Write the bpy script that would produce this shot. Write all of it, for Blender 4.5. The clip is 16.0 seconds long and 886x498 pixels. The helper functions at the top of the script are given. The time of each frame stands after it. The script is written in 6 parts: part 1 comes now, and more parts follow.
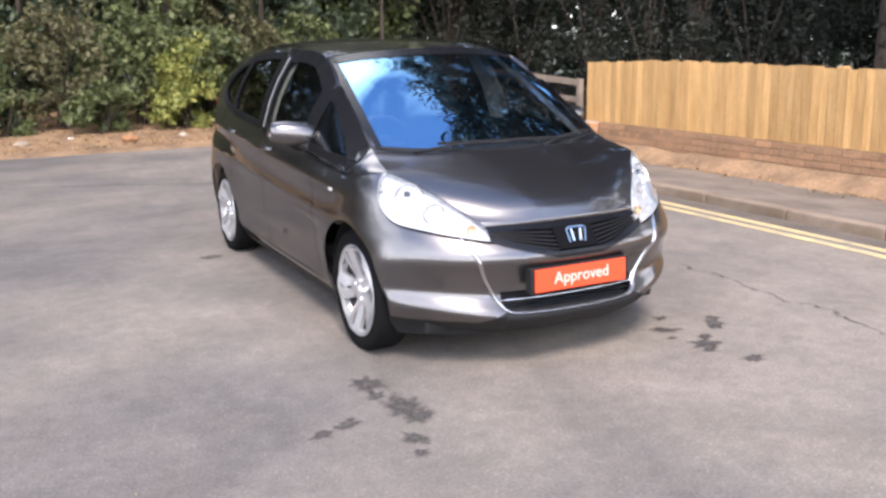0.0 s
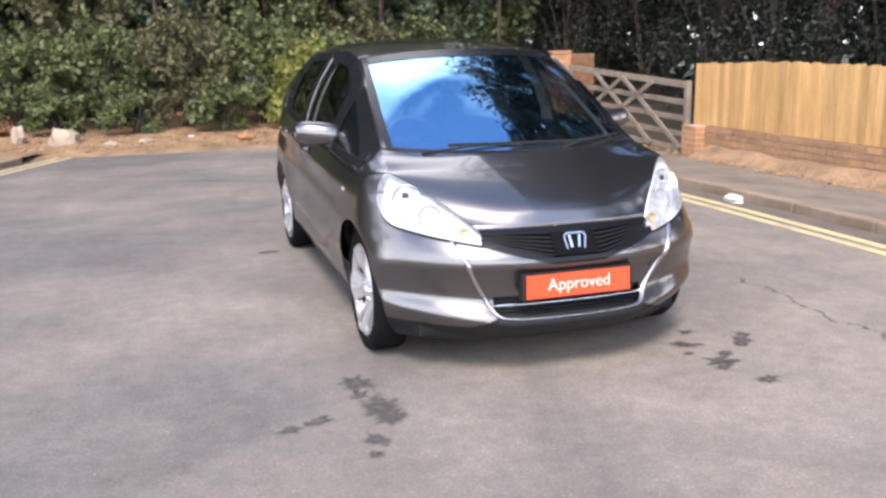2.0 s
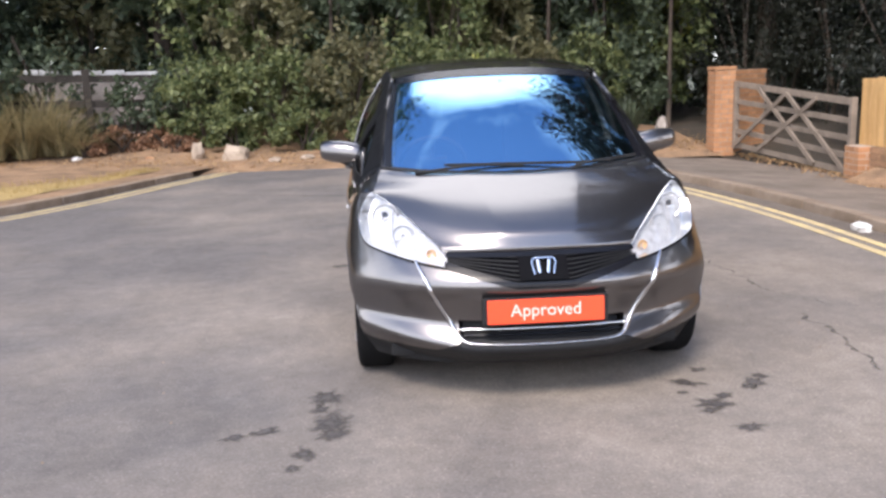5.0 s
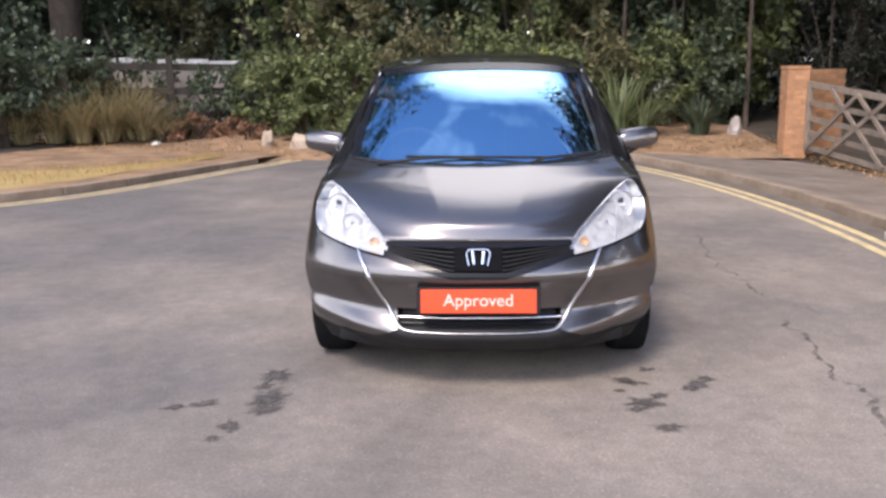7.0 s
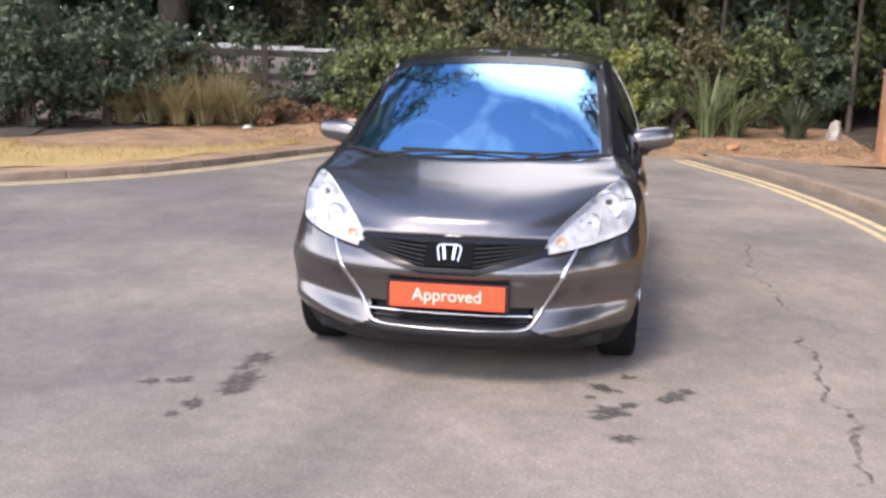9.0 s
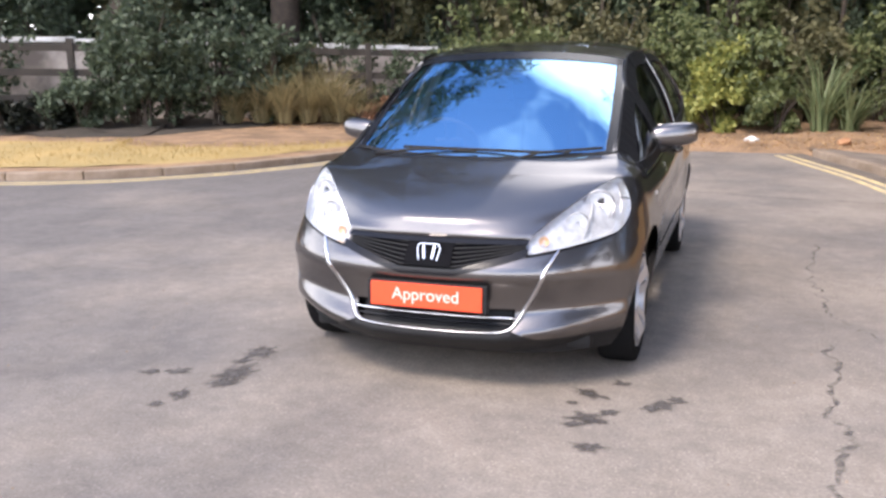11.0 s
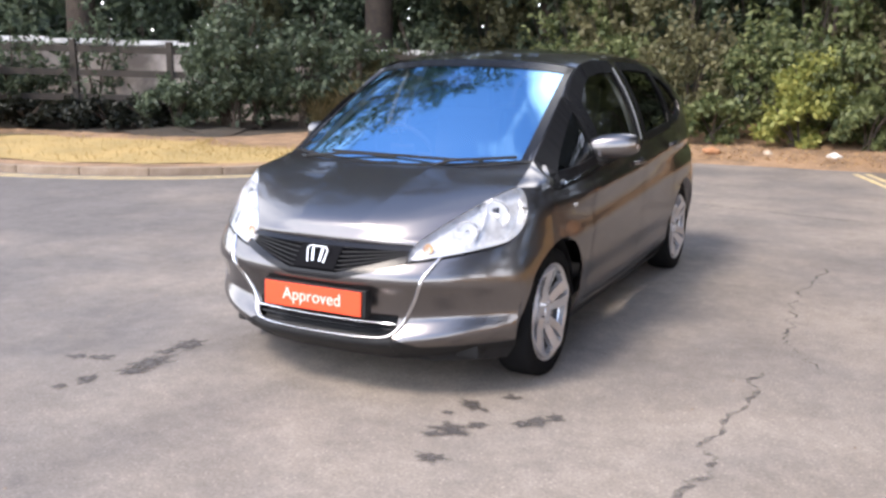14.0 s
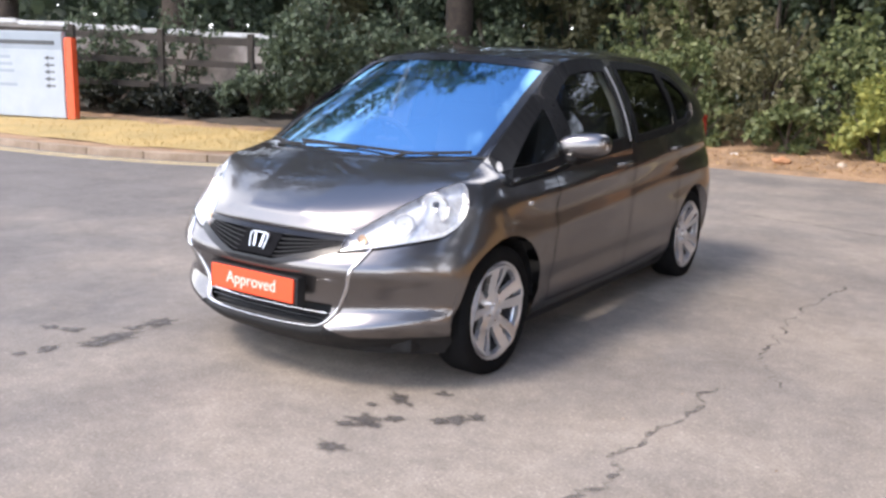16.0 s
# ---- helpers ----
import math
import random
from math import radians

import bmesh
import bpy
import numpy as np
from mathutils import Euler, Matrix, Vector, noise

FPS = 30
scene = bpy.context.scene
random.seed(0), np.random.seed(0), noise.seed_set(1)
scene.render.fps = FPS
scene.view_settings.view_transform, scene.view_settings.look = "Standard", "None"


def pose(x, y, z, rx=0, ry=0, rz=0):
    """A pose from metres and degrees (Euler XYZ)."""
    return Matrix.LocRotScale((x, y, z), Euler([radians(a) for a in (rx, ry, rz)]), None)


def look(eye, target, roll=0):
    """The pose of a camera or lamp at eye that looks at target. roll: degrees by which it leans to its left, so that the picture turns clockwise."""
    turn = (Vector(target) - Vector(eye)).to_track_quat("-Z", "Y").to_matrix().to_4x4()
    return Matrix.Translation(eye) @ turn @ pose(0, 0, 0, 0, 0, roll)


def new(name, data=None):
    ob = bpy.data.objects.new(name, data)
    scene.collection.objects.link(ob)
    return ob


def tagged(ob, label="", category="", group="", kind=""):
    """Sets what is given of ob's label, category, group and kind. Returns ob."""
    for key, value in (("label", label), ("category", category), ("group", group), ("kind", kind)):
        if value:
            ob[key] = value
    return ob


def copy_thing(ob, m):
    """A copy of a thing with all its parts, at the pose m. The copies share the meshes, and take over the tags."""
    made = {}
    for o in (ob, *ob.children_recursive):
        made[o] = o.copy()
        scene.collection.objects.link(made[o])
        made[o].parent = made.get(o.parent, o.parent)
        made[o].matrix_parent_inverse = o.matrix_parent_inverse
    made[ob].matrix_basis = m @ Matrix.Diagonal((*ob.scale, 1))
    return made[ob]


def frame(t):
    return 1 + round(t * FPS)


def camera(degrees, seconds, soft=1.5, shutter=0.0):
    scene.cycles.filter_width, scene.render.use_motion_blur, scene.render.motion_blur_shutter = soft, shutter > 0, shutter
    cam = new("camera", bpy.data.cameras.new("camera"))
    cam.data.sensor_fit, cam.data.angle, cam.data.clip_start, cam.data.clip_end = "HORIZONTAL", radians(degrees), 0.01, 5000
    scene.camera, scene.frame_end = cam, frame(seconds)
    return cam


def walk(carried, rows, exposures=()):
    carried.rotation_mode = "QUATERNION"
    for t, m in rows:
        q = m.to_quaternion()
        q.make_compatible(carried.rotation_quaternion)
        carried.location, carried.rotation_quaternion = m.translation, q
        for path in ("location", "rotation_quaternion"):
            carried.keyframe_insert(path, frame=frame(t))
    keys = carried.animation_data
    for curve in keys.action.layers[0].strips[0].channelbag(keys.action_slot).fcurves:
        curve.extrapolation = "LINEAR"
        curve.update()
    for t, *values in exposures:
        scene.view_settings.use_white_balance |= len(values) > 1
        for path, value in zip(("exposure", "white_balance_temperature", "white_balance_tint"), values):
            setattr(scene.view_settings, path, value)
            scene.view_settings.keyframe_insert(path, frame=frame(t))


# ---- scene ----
# ---- camera ----
cam = camera(53.3, 16.0, soft=2.75)
PATH = [
    (0, (-2.299, -3.872, 1.451), (-1.414, -2.136, 0.998), -0.9),
    (0.5, (-2.184, -3.93, 1.455), (-1.358, -2.171, 0.979), -1.1),
    (1, (-2.008, -4.034, 1.444), (-1.283, -2.229, 0.98), 0.1),
    (1.5, (-1.854, -4.058, 1.433), (-1.182, -2.234, 0.959), -0.3),
    (2, (-1.681, -4.092, 1.436), (-1.093, -2.232, 0.992), -1.1),
    (2.5, (-1.508, -4.145, 1.44), (-1.018, -2.254, 1.009), -1.7),
    (3, (-1.321, -4.276, 1.439), (-0.93, -2.357, 1.034), -0.7),
    (3.5, (-1.177, -4.26, 1.416), (-0.817, -2.341, 0.983), -1.5),
    (4, (-1.003, -4.251, 1.422), (-0.736, -2.309, 1.024), -1.8),
    (6.5, (-0.115, -4.318, 1.406), (-0.14, -2.357, 1.011), -1.6),
    (7, (0.044, -4.364, 1.401), (-0.059, -2.407, 1.0), -0.9),
    (7.5, (0.144, -4.335, 1.382), (-0.024, -2.383, 0.979), -0.7),
    (8, (0.293, -4.264, 1.382), (0.03, -2.322, 0.98), -0.1),
    (8.5, (0.449, -4.255, 1.407), (0.194, -2.319, 0.976), 0.8),
    (9, (0.622, -4.274, 1.401), (0.274, -2.349, 0.984), 0.7),
    (9.5, (0.748, -4.259, 1.389), (0.306, -2.354, 0.969), -0.4),
    (12, (1.522, -3.954, 1.421), (0.806, -2.138, 0.986), 0.2),
    (12.5, (1.638, -3.913, 1.427), (0.887, -2.113, 0.981), 0.0),
    (13, (1.828, -3.864, 1.436), (1.025, -2.089, 0.985), -0.1),
    (13.5, (1.993, -3.813, 1.409), (1.139, -2.058, 0.972), 0.7),
    (14, (2.155, -3.695, 1.397), (1.257, -1.955, 0.989), 0.3),
    (14.5, (2.302, -3.608, 1.416), (1.338, -1.904, 1.004), 0.8),
    (15, (2.491, -3.54, 1.402), (1.449, -1.876, 1.017), -0.0),
    (15.5, (2.605, -3.46, 1.393), (1.546, -1.808, 1.004), 0.9),
    (16, (2.731, -3.332, 1.379), (1.641, -1.706, 0.966), 1.9),
]
walk(cam, [(t, look(eye, target, roll)) for t, eye, target, roll in PATH], exposures=((0.0, 0.78, 6370, 14), (4.0, 0.67, 6330, 13), (6.5, 0.42, 6430, 16), (8.0, 0.58, 6470, 17), (12.0, 0.82, 6450, 14), (16.0, 0.84, 6420, 13)))

# ---- world, sun, exposure ----
SUN_AZ, SUN_EL = -156.0, 53.0
world = bpy.data.worlds.new("sky")
scene.world = world
world.use_nodes = True
wn, wl = world.node_tree.nodes, world.node_tree.links
wn.clear()
sky = wn.new("ShaderNodeTexSky")
sky.sky_type = "NISHITA"
sky.sun_disc = False
sky.sun_elevation = radians(SUN_EL)
sky.sun_rotation = radians(SUN_AZ)
sky.air_density, sky.dust_density, sky.ozone_density = 1.0, 1.2, 3.0
coord = wn.new("ShaderNodeTexCoord")
stretch = wn.new("ShaderNodeMapping")
stretch.inputs["Scale"].default_value = (1.0, 1.0, 1.6)
stretch.inputs["Location"].default_value = (0.458, -0.369, 0.713)
cloud = wn.new("ShaderNodeTexNoise")
cloud.inputs["Scale"].default_value = 1.3
cloud.inputs["Detail"].default_value = 7.0
cloud.inputs["Roughness"].default_value = 0.55
cover = wn.new("ShaderNodeMapRange")
cover.inputs["From Min"].default_value, cover.inputs["From Max"].default_value = 0.555, 0.87
white = wn.new("ShaderNodeMix")
white.data_type = "RGBA"
white.inputs["B"].default_value = (12.5, 12.6, 12.8, 1)
back = wn.new("ShaderNodeBackground")
back.inputs["Strength"].default_value = 0.24
wout = wn.new("ShaderNodeOutputWorld")
wl.new(coord.outputs["Generated"], stretch.inputs["Vector"])
wl.new(stretch.outputs["Vector"], cloud.inputs["Vector"])
# the cover is thin overhead and thickens towards the horizon
height = wn.new("ShaderNodeSeparateXYZ")
low_sky = wn.new("ShaderNodeMapRange")
low_sky.inputs["From Min"].default_value, low_sky.inputs["From Max"].default_value = 0.75, 0.0
low_sky.inputs["To Min"].default_value, low_sky.inputs["To Max"].default_value = 0.0, 0.32
thick = wn.new("ShaderNodeMath")
thick.operation = "ADD"
wl.new(coord.outputs["Generated"], height.inputs["Vector"])
wl.new(height.outputs["Z"], low_sky.inputs["Value"])
wl.new(cloud.outputs["Fac"], thick.inputs[0])
wl.new(low_sky.outputs["Result"], thick.inputs[1])
# a tall white cloud stands over the wood at the road's end
toward_cloud = wn.new("ShaderNodeVectorMath")
toward_cloud.operation = "DOT_PRODUCT"
toward_cloud.inputs[1].default_value = Vector((0.03, 0.64, 0.77)).normalized()
tower = wn.new("ShaderNodeMapRange")
tower.inputs["From Min"].default_value, tower.inputs["From Max"].default_value = 0.958, 0.994
tower.inputs["To Min"].default_value, tower.inputs["To Max"].default_value = 0.0, 0.34
heap = wn.new("ShaderNodeMath")
heap.operation = "ADD"
wl.new(coord.outputs["Generated"], toward_cloud.inputs[0])
wl.new(toward_cloud.outputs["Value"], tower.inputs["Value"])
wl.new(thick.outputs["Value"], heap.inputs[0])
wl.new(tower.outputs["Result"], heap.inputs[1])
wl.new(heap.outputs["Value"], cover.inputs["Value"])
wl.new(cover.outputs["Result"], white.inputs["Factor"])
wl.new(sky.outputs["Color"], white.inputs["A"])
wl.new(white.outputs["Result"], back.inputs["Color"])
wl.new(back.outputs["Background"], wout.inputs["Surface"])

sun = new("sun", bpy.data.lights.new("sun", "SUN"))
sun.data.energy, sun.data.angle, sun.data.color = 2.45, radians(16.0), (1.0, 0.90, 0.77)
a, e = radians(SUN_AZ), radians(SUN_EL)
toward = Vector((math.sin(a) * math.cos(e), math.cos(a) * math.cos(e), math.sin(e)))
sun.matrix_world = Matrix.Translation(toward * 40) @ toward.to_track_quat("Z", "Y").to_matrix().to_4x4()

# ---- materials ----
def material(name, colour, rough=0.6, metal=0.0, second=None, scale=8.0, spread=(0.35, 0.65), fine=0.0, fine_scale=120.0,
             bump=0.0, bump_scale=60.0, coat=0.0, vary=0.0, island=False, spec=0.5, grain=None):
    """A surface with colour variation at two scales, relief and, for pieces, a shift from one piece to the next."""
    m = bpy.data.materials.new(name)
    m.use_nodes = True
    n, l = m.node_tree.nodes, m.node_tree.links
    p = n["Principled BSDF"]
    p.inputs["Roughness"].default_value, p.inputs["Metallic"].default_value = rough, metal
    p.inputs["Coat Weight"].default_value, p.inputs["Coat Roughness"].default_value = coat, 0.03
    p.inputs["Specular IOR Level"].default_value = spec
    p.inputs["Base Color"].default_value = (*colour, 1)
    tc = n.new("ShaderNodeTexCoord")
    place = tc.outputs["Object"]
    if grain:
        # the pattern is drawn out along the grain and differs from piece to piece
        info, spread_out, draw, mv = n.new("ShaderNodeObjectInfo"), n.new("ShaderNodeVectorMath"), n.new("ShaderNodeVectorMath"), n.new("ShaderNodeVectorMath")
        draw.operation, spread_out.operation, mv.operation = "MULTIPLY", "MULTIPLY", "ADD"
        draw.inputs[1].default_value, spread_out.inputs[1].default_value = grain, (37.0, 53.0, 71.0)
        l.new(tc.outputs["Object"], draw.inputs[0])
        l.new(info.outputs["Random"], spread_out.inputs[0])
        l.new(draw.outputs["Vector"], mv.inputs[0])
        l.new(spread_out.outputs["Vector"], mv.inputs[1])
        place = mv.outputs["Vector"]
    out = None
    if second:
        t = n.new("ShaderNodeTexNoise")
        t.inputs["Scale"].default_value, t.inputs["Detail"].default_value, t.inputs["Roughness"].default_value = scale, 6, 0.6
        l.new(place, t.inputs["Vector"])
        r = n.new("ShaderNodeMapRange")
        r.inputs["From Min"].default_value, r.inputs["From Max"].default_value = spread
        l.new(t.outputs["Fac"], r.inputs["Value"])
        x = n.new("ShaderNodeMix")
        x.data_type = "RGBA"
        x.inputs["A"].default_value, x.inputs["B"].default_value = (*colour, 1), (*second, 1)
        l.new(r.outputs["Result"], x.inputs["Factor"])
        out = x.outputs["Result"]
    if fine or vary:
        h = n.new("ShaderNodeHueSaturation")
        if out:
            l.new(out, h.inputs["Color"])
        else:
            h.inputs["Color"].default_value = (*colour, 1)
        add = n.new("ShaderNodeMath")
        add.operation = "ADD"
        add.inputs[0].default_value, add.inputs[1].default_value = 0.5, 0.5
        if fine:
            t2 = n.new("ShaderNodeTexNoise")
            t2.inputs["Scale"].default_value, t2.inputs["Detail"].default_value = fine_scale, 3
            l.new(place, t2.inputs["Vector"])
            r2 = n.new("ShaderNodeMapRange")
            r2.inputs["From Min"].default_value, r2.inputs["From Max"].default_value = 0.3, 0.7
            r2.inputs["To Min"].default_value, r2.inputs["To Max"].default_value = 0.5 - fine, 0.5 + fine
            l.new(t2.outputs["Fac"], r2.inputs["Value"])
            l.new(r2.outputs["Result"], add.inputs[0])
        if vary:
            g = n.new("ShaderNodeNewGeometry" if island else "ShaderNodeObjectInfo")
            r3 = n.new("ShaderNodeMapRange")
            r3.inputs["To Min"].default_value, r3.inputs["To Max"].default_value = 0.5 - vary, 0.5 + vary
            l.new(g.outputs["Random Per Island" if island else "Random"], r3.inputs["Value"])
            l.new(r3.outputs["Result"], add.inputs[1])
        l.new(add.outputs["Value"], h.inputs["Value"])
        out = h.outputs["Color"]
    if out:
        l.new(out, p.inputs["Base Color"])
    if bump:
        t4 = n.new("ShaderNodeTexNoise")
        t4.inputs["Scale"].default_value, t4.inputs["Detail"].default_value = bump_scale, 5
        l.new(place, t4.inputs["Vector"])
        b = n.new("ShaderNodeBump")
        b.inputs["Strength"].default_value, b.inputs["Distance"].default_value = bump, 0.01
        l.new(t4.outputs["Fac"], b.inputs["Height"])
        l.new(b.outputs["Normal"], p.inputs["Normal"])
    return m


def leaf_material(name, colour, second, through_light=0.35):
    """Leaves: matt green that differs from leaf to leaf, and lets some light through."""
    m = bpy.data.materials.new(name)
    m.use_nodes = True
    n, l = m.node_tree.nodes, m.node_tree.links
    p, o = n["Principled BSDF"], n["Material Output"]
    g = n.new("ShaderNodeNewGeometry")
    x = n.new("ShaderNodeMix")
    x.data_type = "RGBA"
    x.inputs["A"].default_value, x.inputs["B"].default_value = (*colour, 1), (*second, 1)
    l.new(g.outputs["Random Per Island"], x.inputs["Factor"])
    l.new(x.outputs["Result"], p.inputs["Base Color"])
    p.inputs["Roughness"].default_value = 0.5
    p.inputs["Specular IOR Level"].default_value = 0.35
    t = n.new("ShaderNodeBsdfTranslucent")
    l.new(x.outputs["Result"], t.inputs["Color"])
    s = n.new("ShaderNodeMixShader")
    s.inputs["Fac"].default_value = through_light
    l.new(p.outputs["BSDF"], s.inputs[1])
    l.new(t.outputs["BSDF"], s.inputs[2])
    l.new(s.outputs["Shader"], o.inputs["Surface"])
    return m


def glass_material(name, tint, gloss, base, sheen=(0.95, 0.97, 1.0)):
    """A tinted pane: partly clear, with a mirror sheen that grows towards grazing angles."""
    m = bpy.data.materials.new(name)
    m.use_nodes = True
    n, l = m.node_tree.nodes, m.node_tree.links
    n.remove(n["Principled BSDF"])
    o = n["Material Output"]
    tr = n.new("ShaderNodeBsdfTransparent")
    tr.inputs["Color"].default_value = (*tint, 1)
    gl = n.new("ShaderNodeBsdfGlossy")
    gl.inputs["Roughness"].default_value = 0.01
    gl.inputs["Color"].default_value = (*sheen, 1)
    lw = n.new("ShaderNodeFresnel")
    lw.inputs["IOR"].default_value = 1.5
    r = n.new("ShaderNodeMapRange")
    r.inputs["From Min"].default_value, r.inputs["From Max"].default_value = 0.04, 0.6
    r.inputs["To Min"].default_value, r.inputs["To Max"].default_value = base, gloss
    l.new(lw.outputs["Fac"], r.inputs["Value"])
    s = n.new("ShaderNodeMixShader")
    l.new(r.outputs["Result"], s.inputs["Fac"])
    l.new(tr.outputs["BSDF"], s.inputs[1])
    l.new(gl.outputs["BSDF"], s.inputs[2])
    l.new(s.outputs["Shader"], o.inputs["Surface"])
    return m


def asphalt_material(along_x):
    """Worn tarmac: slow drift from dark grey to pale beige towards +x, patches, pale aggregate specks and a gritty
    relief.
    """
    m = bpy.data.materials.new("worn_asphalt")
    m.use_nodes = True
    n, l = m.node_tree.nodes, m.node_tree.links
    p = n["Principled BSDF"]
    p.inputs["Roughness"].default_value, p.inputs["Specular IOR Level"].default_value = 0.9, 0.4
    place = n.new("ShaderNodeTexCoord").outputs["Object"]

    def ramp(source, low, high, to_low, to_high):
        r = n.new("ShaderNodeMapRange")
        r.inputs["From Min"].default_value, r.inputs["From Max"].default_value = low, high
        r.inputs["To Min"].default_value, r.inputs["To Max"].default_value = to_low, to_high
        l.new(source, r.inputs["Value"])
        return r.outputs["Result"]

    def cloudy(scale, detail, rough):
        t = n.new("ShaderNodeTexNoise")
        t.inputs["Scale"].default_value, t.inputs["Detail"].default_value, t.inputs["Roughness"].default_value = scale, detail, rough
        l.new(place, t.inputs["Vector"])
        return t.outputs["Fac"]

    def times(a, b):
        k = n.new("ShaderNodeMath")
        k.operation = "MULTIPLY"
        l.new(a, k.inputs[0])
        l.new(b, k.inputs[1])
        return k.outputs["Value"]

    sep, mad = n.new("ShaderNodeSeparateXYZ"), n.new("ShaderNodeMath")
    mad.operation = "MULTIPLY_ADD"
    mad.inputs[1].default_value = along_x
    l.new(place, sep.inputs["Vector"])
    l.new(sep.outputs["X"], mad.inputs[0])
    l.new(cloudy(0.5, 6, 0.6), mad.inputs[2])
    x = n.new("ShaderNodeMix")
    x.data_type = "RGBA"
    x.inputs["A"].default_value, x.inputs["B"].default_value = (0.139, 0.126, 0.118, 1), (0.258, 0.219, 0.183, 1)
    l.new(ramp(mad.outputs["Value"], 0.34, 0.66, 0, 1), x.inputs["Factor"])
    patches = ramp(cloudy(1.7, 8, 0.68), 0.34, 0.66, 0.84, 1.14)
    mottle = ramp(cloudy(11.0, 5, 0.7), 0.32, 0.68, 0.88, 1.12)
    grit = ramp(cloudy(75.0, 3, 0.75), 0.30, 0.70, 0.76, 1.24)
    v = n.new("ShaderNodeTexVoronoi")
    v.inputs["Scale"].default_value = 42.0
    l.new(place, v.inputs["Vector"])
    specks = ramp(v.outputs["Distance"], 0.10, 0.24, 1.42, 1.0)
    h = n.new("ShaderNodeHueSaturation")
    l.new(x.outputs["Result"], h.inputs["Color"])
    l.new(times(times(patches, mottle), times(grit, specks)), h.inputs["Value"])
    l.new(h.outputs["Color"], p.inputs["Base Color"])
    b = n.new("ShaderNodeBump")
    b.inputs["Strength"].default_value, b.inputs["Distance"].default_value = 0.45, 0.008
    l.new(cloudy(120.0, 4, 0.7), b.inputs["Height"])
    l.new(b.outputs["Normal"], p.inputs["Normal"])
    return m


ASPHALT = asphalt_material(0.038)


def ragged(m, scale, low, high):
    """Lets a thin stain break up into specks, so that what lies below shows through."""
    n, l = m.node_tree.nodes, m.node_tree.links
    tc = n.new("ShaderNodeTexCoord")
    t = n.new("ShaderNodeTexNoise")
    t.inputs["Scale"].default_value, t.inputs["Detail"].default_value, t.inputs["Roughness"].default_value = scale, 6, 0.7
    r = n.new("ShaderNodeMapRange")
    r.inputs["From Min"].default_value, r.inputs["From Max"].default_value = low, high
    l.new(tc.outputs["Object"], t.inputs["Vector"])
    l.new(t.outputs["Fac"], r.inputs["Value"])
    l.new(r.outputs["Result"], n["Principled BSDF"].inputs["Alpha"])
    return m


def thin_out(m):
    """Adds a stain's thickness to the noise that breaks it up."""
    n, l = m.node_tree.nodes, m.node_tree.links
    r = next(k.from_node for k in l if k.to_socket.name == "Alpha")
    src = r.inputs["Value"].links[0].from_socket
    at, add = n.new("ShaderNodeAttribute"), n.new("ShaderNodeMath")
    at.attribute_name, add.operation = "thickness", "ADD"
    l.new(src, add.inputs[0])
    l.new(at.outputs["Fac"], add.inputs[1])
    l.new(add.outputs["Value"], r.inputs["Value"])


STAIN = ragged(material("oil_stain", (0.055, 0.049, 0.047), 0.65, second=(0.10, 0.088, 0.08), scale=14, fine=0.12), 26, 0.72, 1.22)
thin_out(STAIN)
CRACK = ragged(material("dark_crack", (0.085, 0.076, 0.07), 0.95, second=(0.12, 0.11, 0.10), scale=20), 12, 0.38, 0.74)
YELLOW = material("worn_yellow_paint", (0.68, 0.53, 0.26), 0.8, second=(0.38, 0.31, 0.22), scale=4, spread=(0.4, 0.72), fine=0.14, fine_scale=60, bump=0.3)
KERB = material("weathered_kerb_concrete", (0.31, 0.24, 0.18), 0.9, second=(0.20, 0.145, 0.10), scale=3, fine=0.1, bump=0.4, vary=0.08)
FOOTWAY = material("footway_tarmac", (0.24, 0.196, 0.158), 0.92, second=(0.15, 0.12, 0.094), scale=1.8, fine=0.14, fine_scale=50, bump=0.4)
SOIL = material("leaf_littered_soil", (0.35, 0.22, 0.125), 0.95, second=(0.18, 0.115, 0.068), scale=2.5, fine=0.2, fine_scale=30, bump=0.9, bump_scale=25)
# soil with the shade under shrubs and trees put into its colour
SHADE_SOIL = material("shaded_soil", (0.06, 0.045, 0.032), 0.95, second=(0.035, 0.03, 0.022), scale=2, fine=0.2, fine_scale=30, bump=0.9, bump_scale=25)
DRY_GRASS = material("dry_mown_grass", (0.43, 0.30, 0.115), 0.95, second=(0.33, 0.245, 0.10), scale=1.3, fine=0.12, fine_scale=40, bump=0.8, bump_scale=60)
FAR_GROUND = material("rough_grass", (0.07, 0.075, 0.03), 0.95, second=(0.05, 0.05, 0.03), scale=0.4, fine=0.15, fine_scale=10)
BOARD = material("golden_fence_board", (0.58, 0.355, 0.15), 0.75, second=(0.45, 0.26, 0.095), scale=3, fine=0.1, fine_scale=25, bump=0.3, bump_scale=40, vary=0.2, grain=(5.0, 5.0, 0.5))
BRICK = material("orange_red_brick", (0.48, 0.255, 0.13), 0.85, second=(0.38, 0.185, 0.09), scale=8, fine=0.12, fine_scale=60, bump=0.4, vary=0.15, grain=(1.0, 1.0, 1.0))
OLD_BRICK = material("soiled_brown_brick", (0.42, 0.24, 0.13), 0.9, second=(0.27, 0.165, 0.10), scale=3, fine=0.15, fine_scale=40, bump=0.5, vary=0.12, grain=(1.0, 1.0, 1.0))
PALE_MORTAR = material("pale_mortar", (0.52, 0.42, 0.33), 0.95, second=(0.42, 0.33, 0.26), scale=9, bump=0.4)
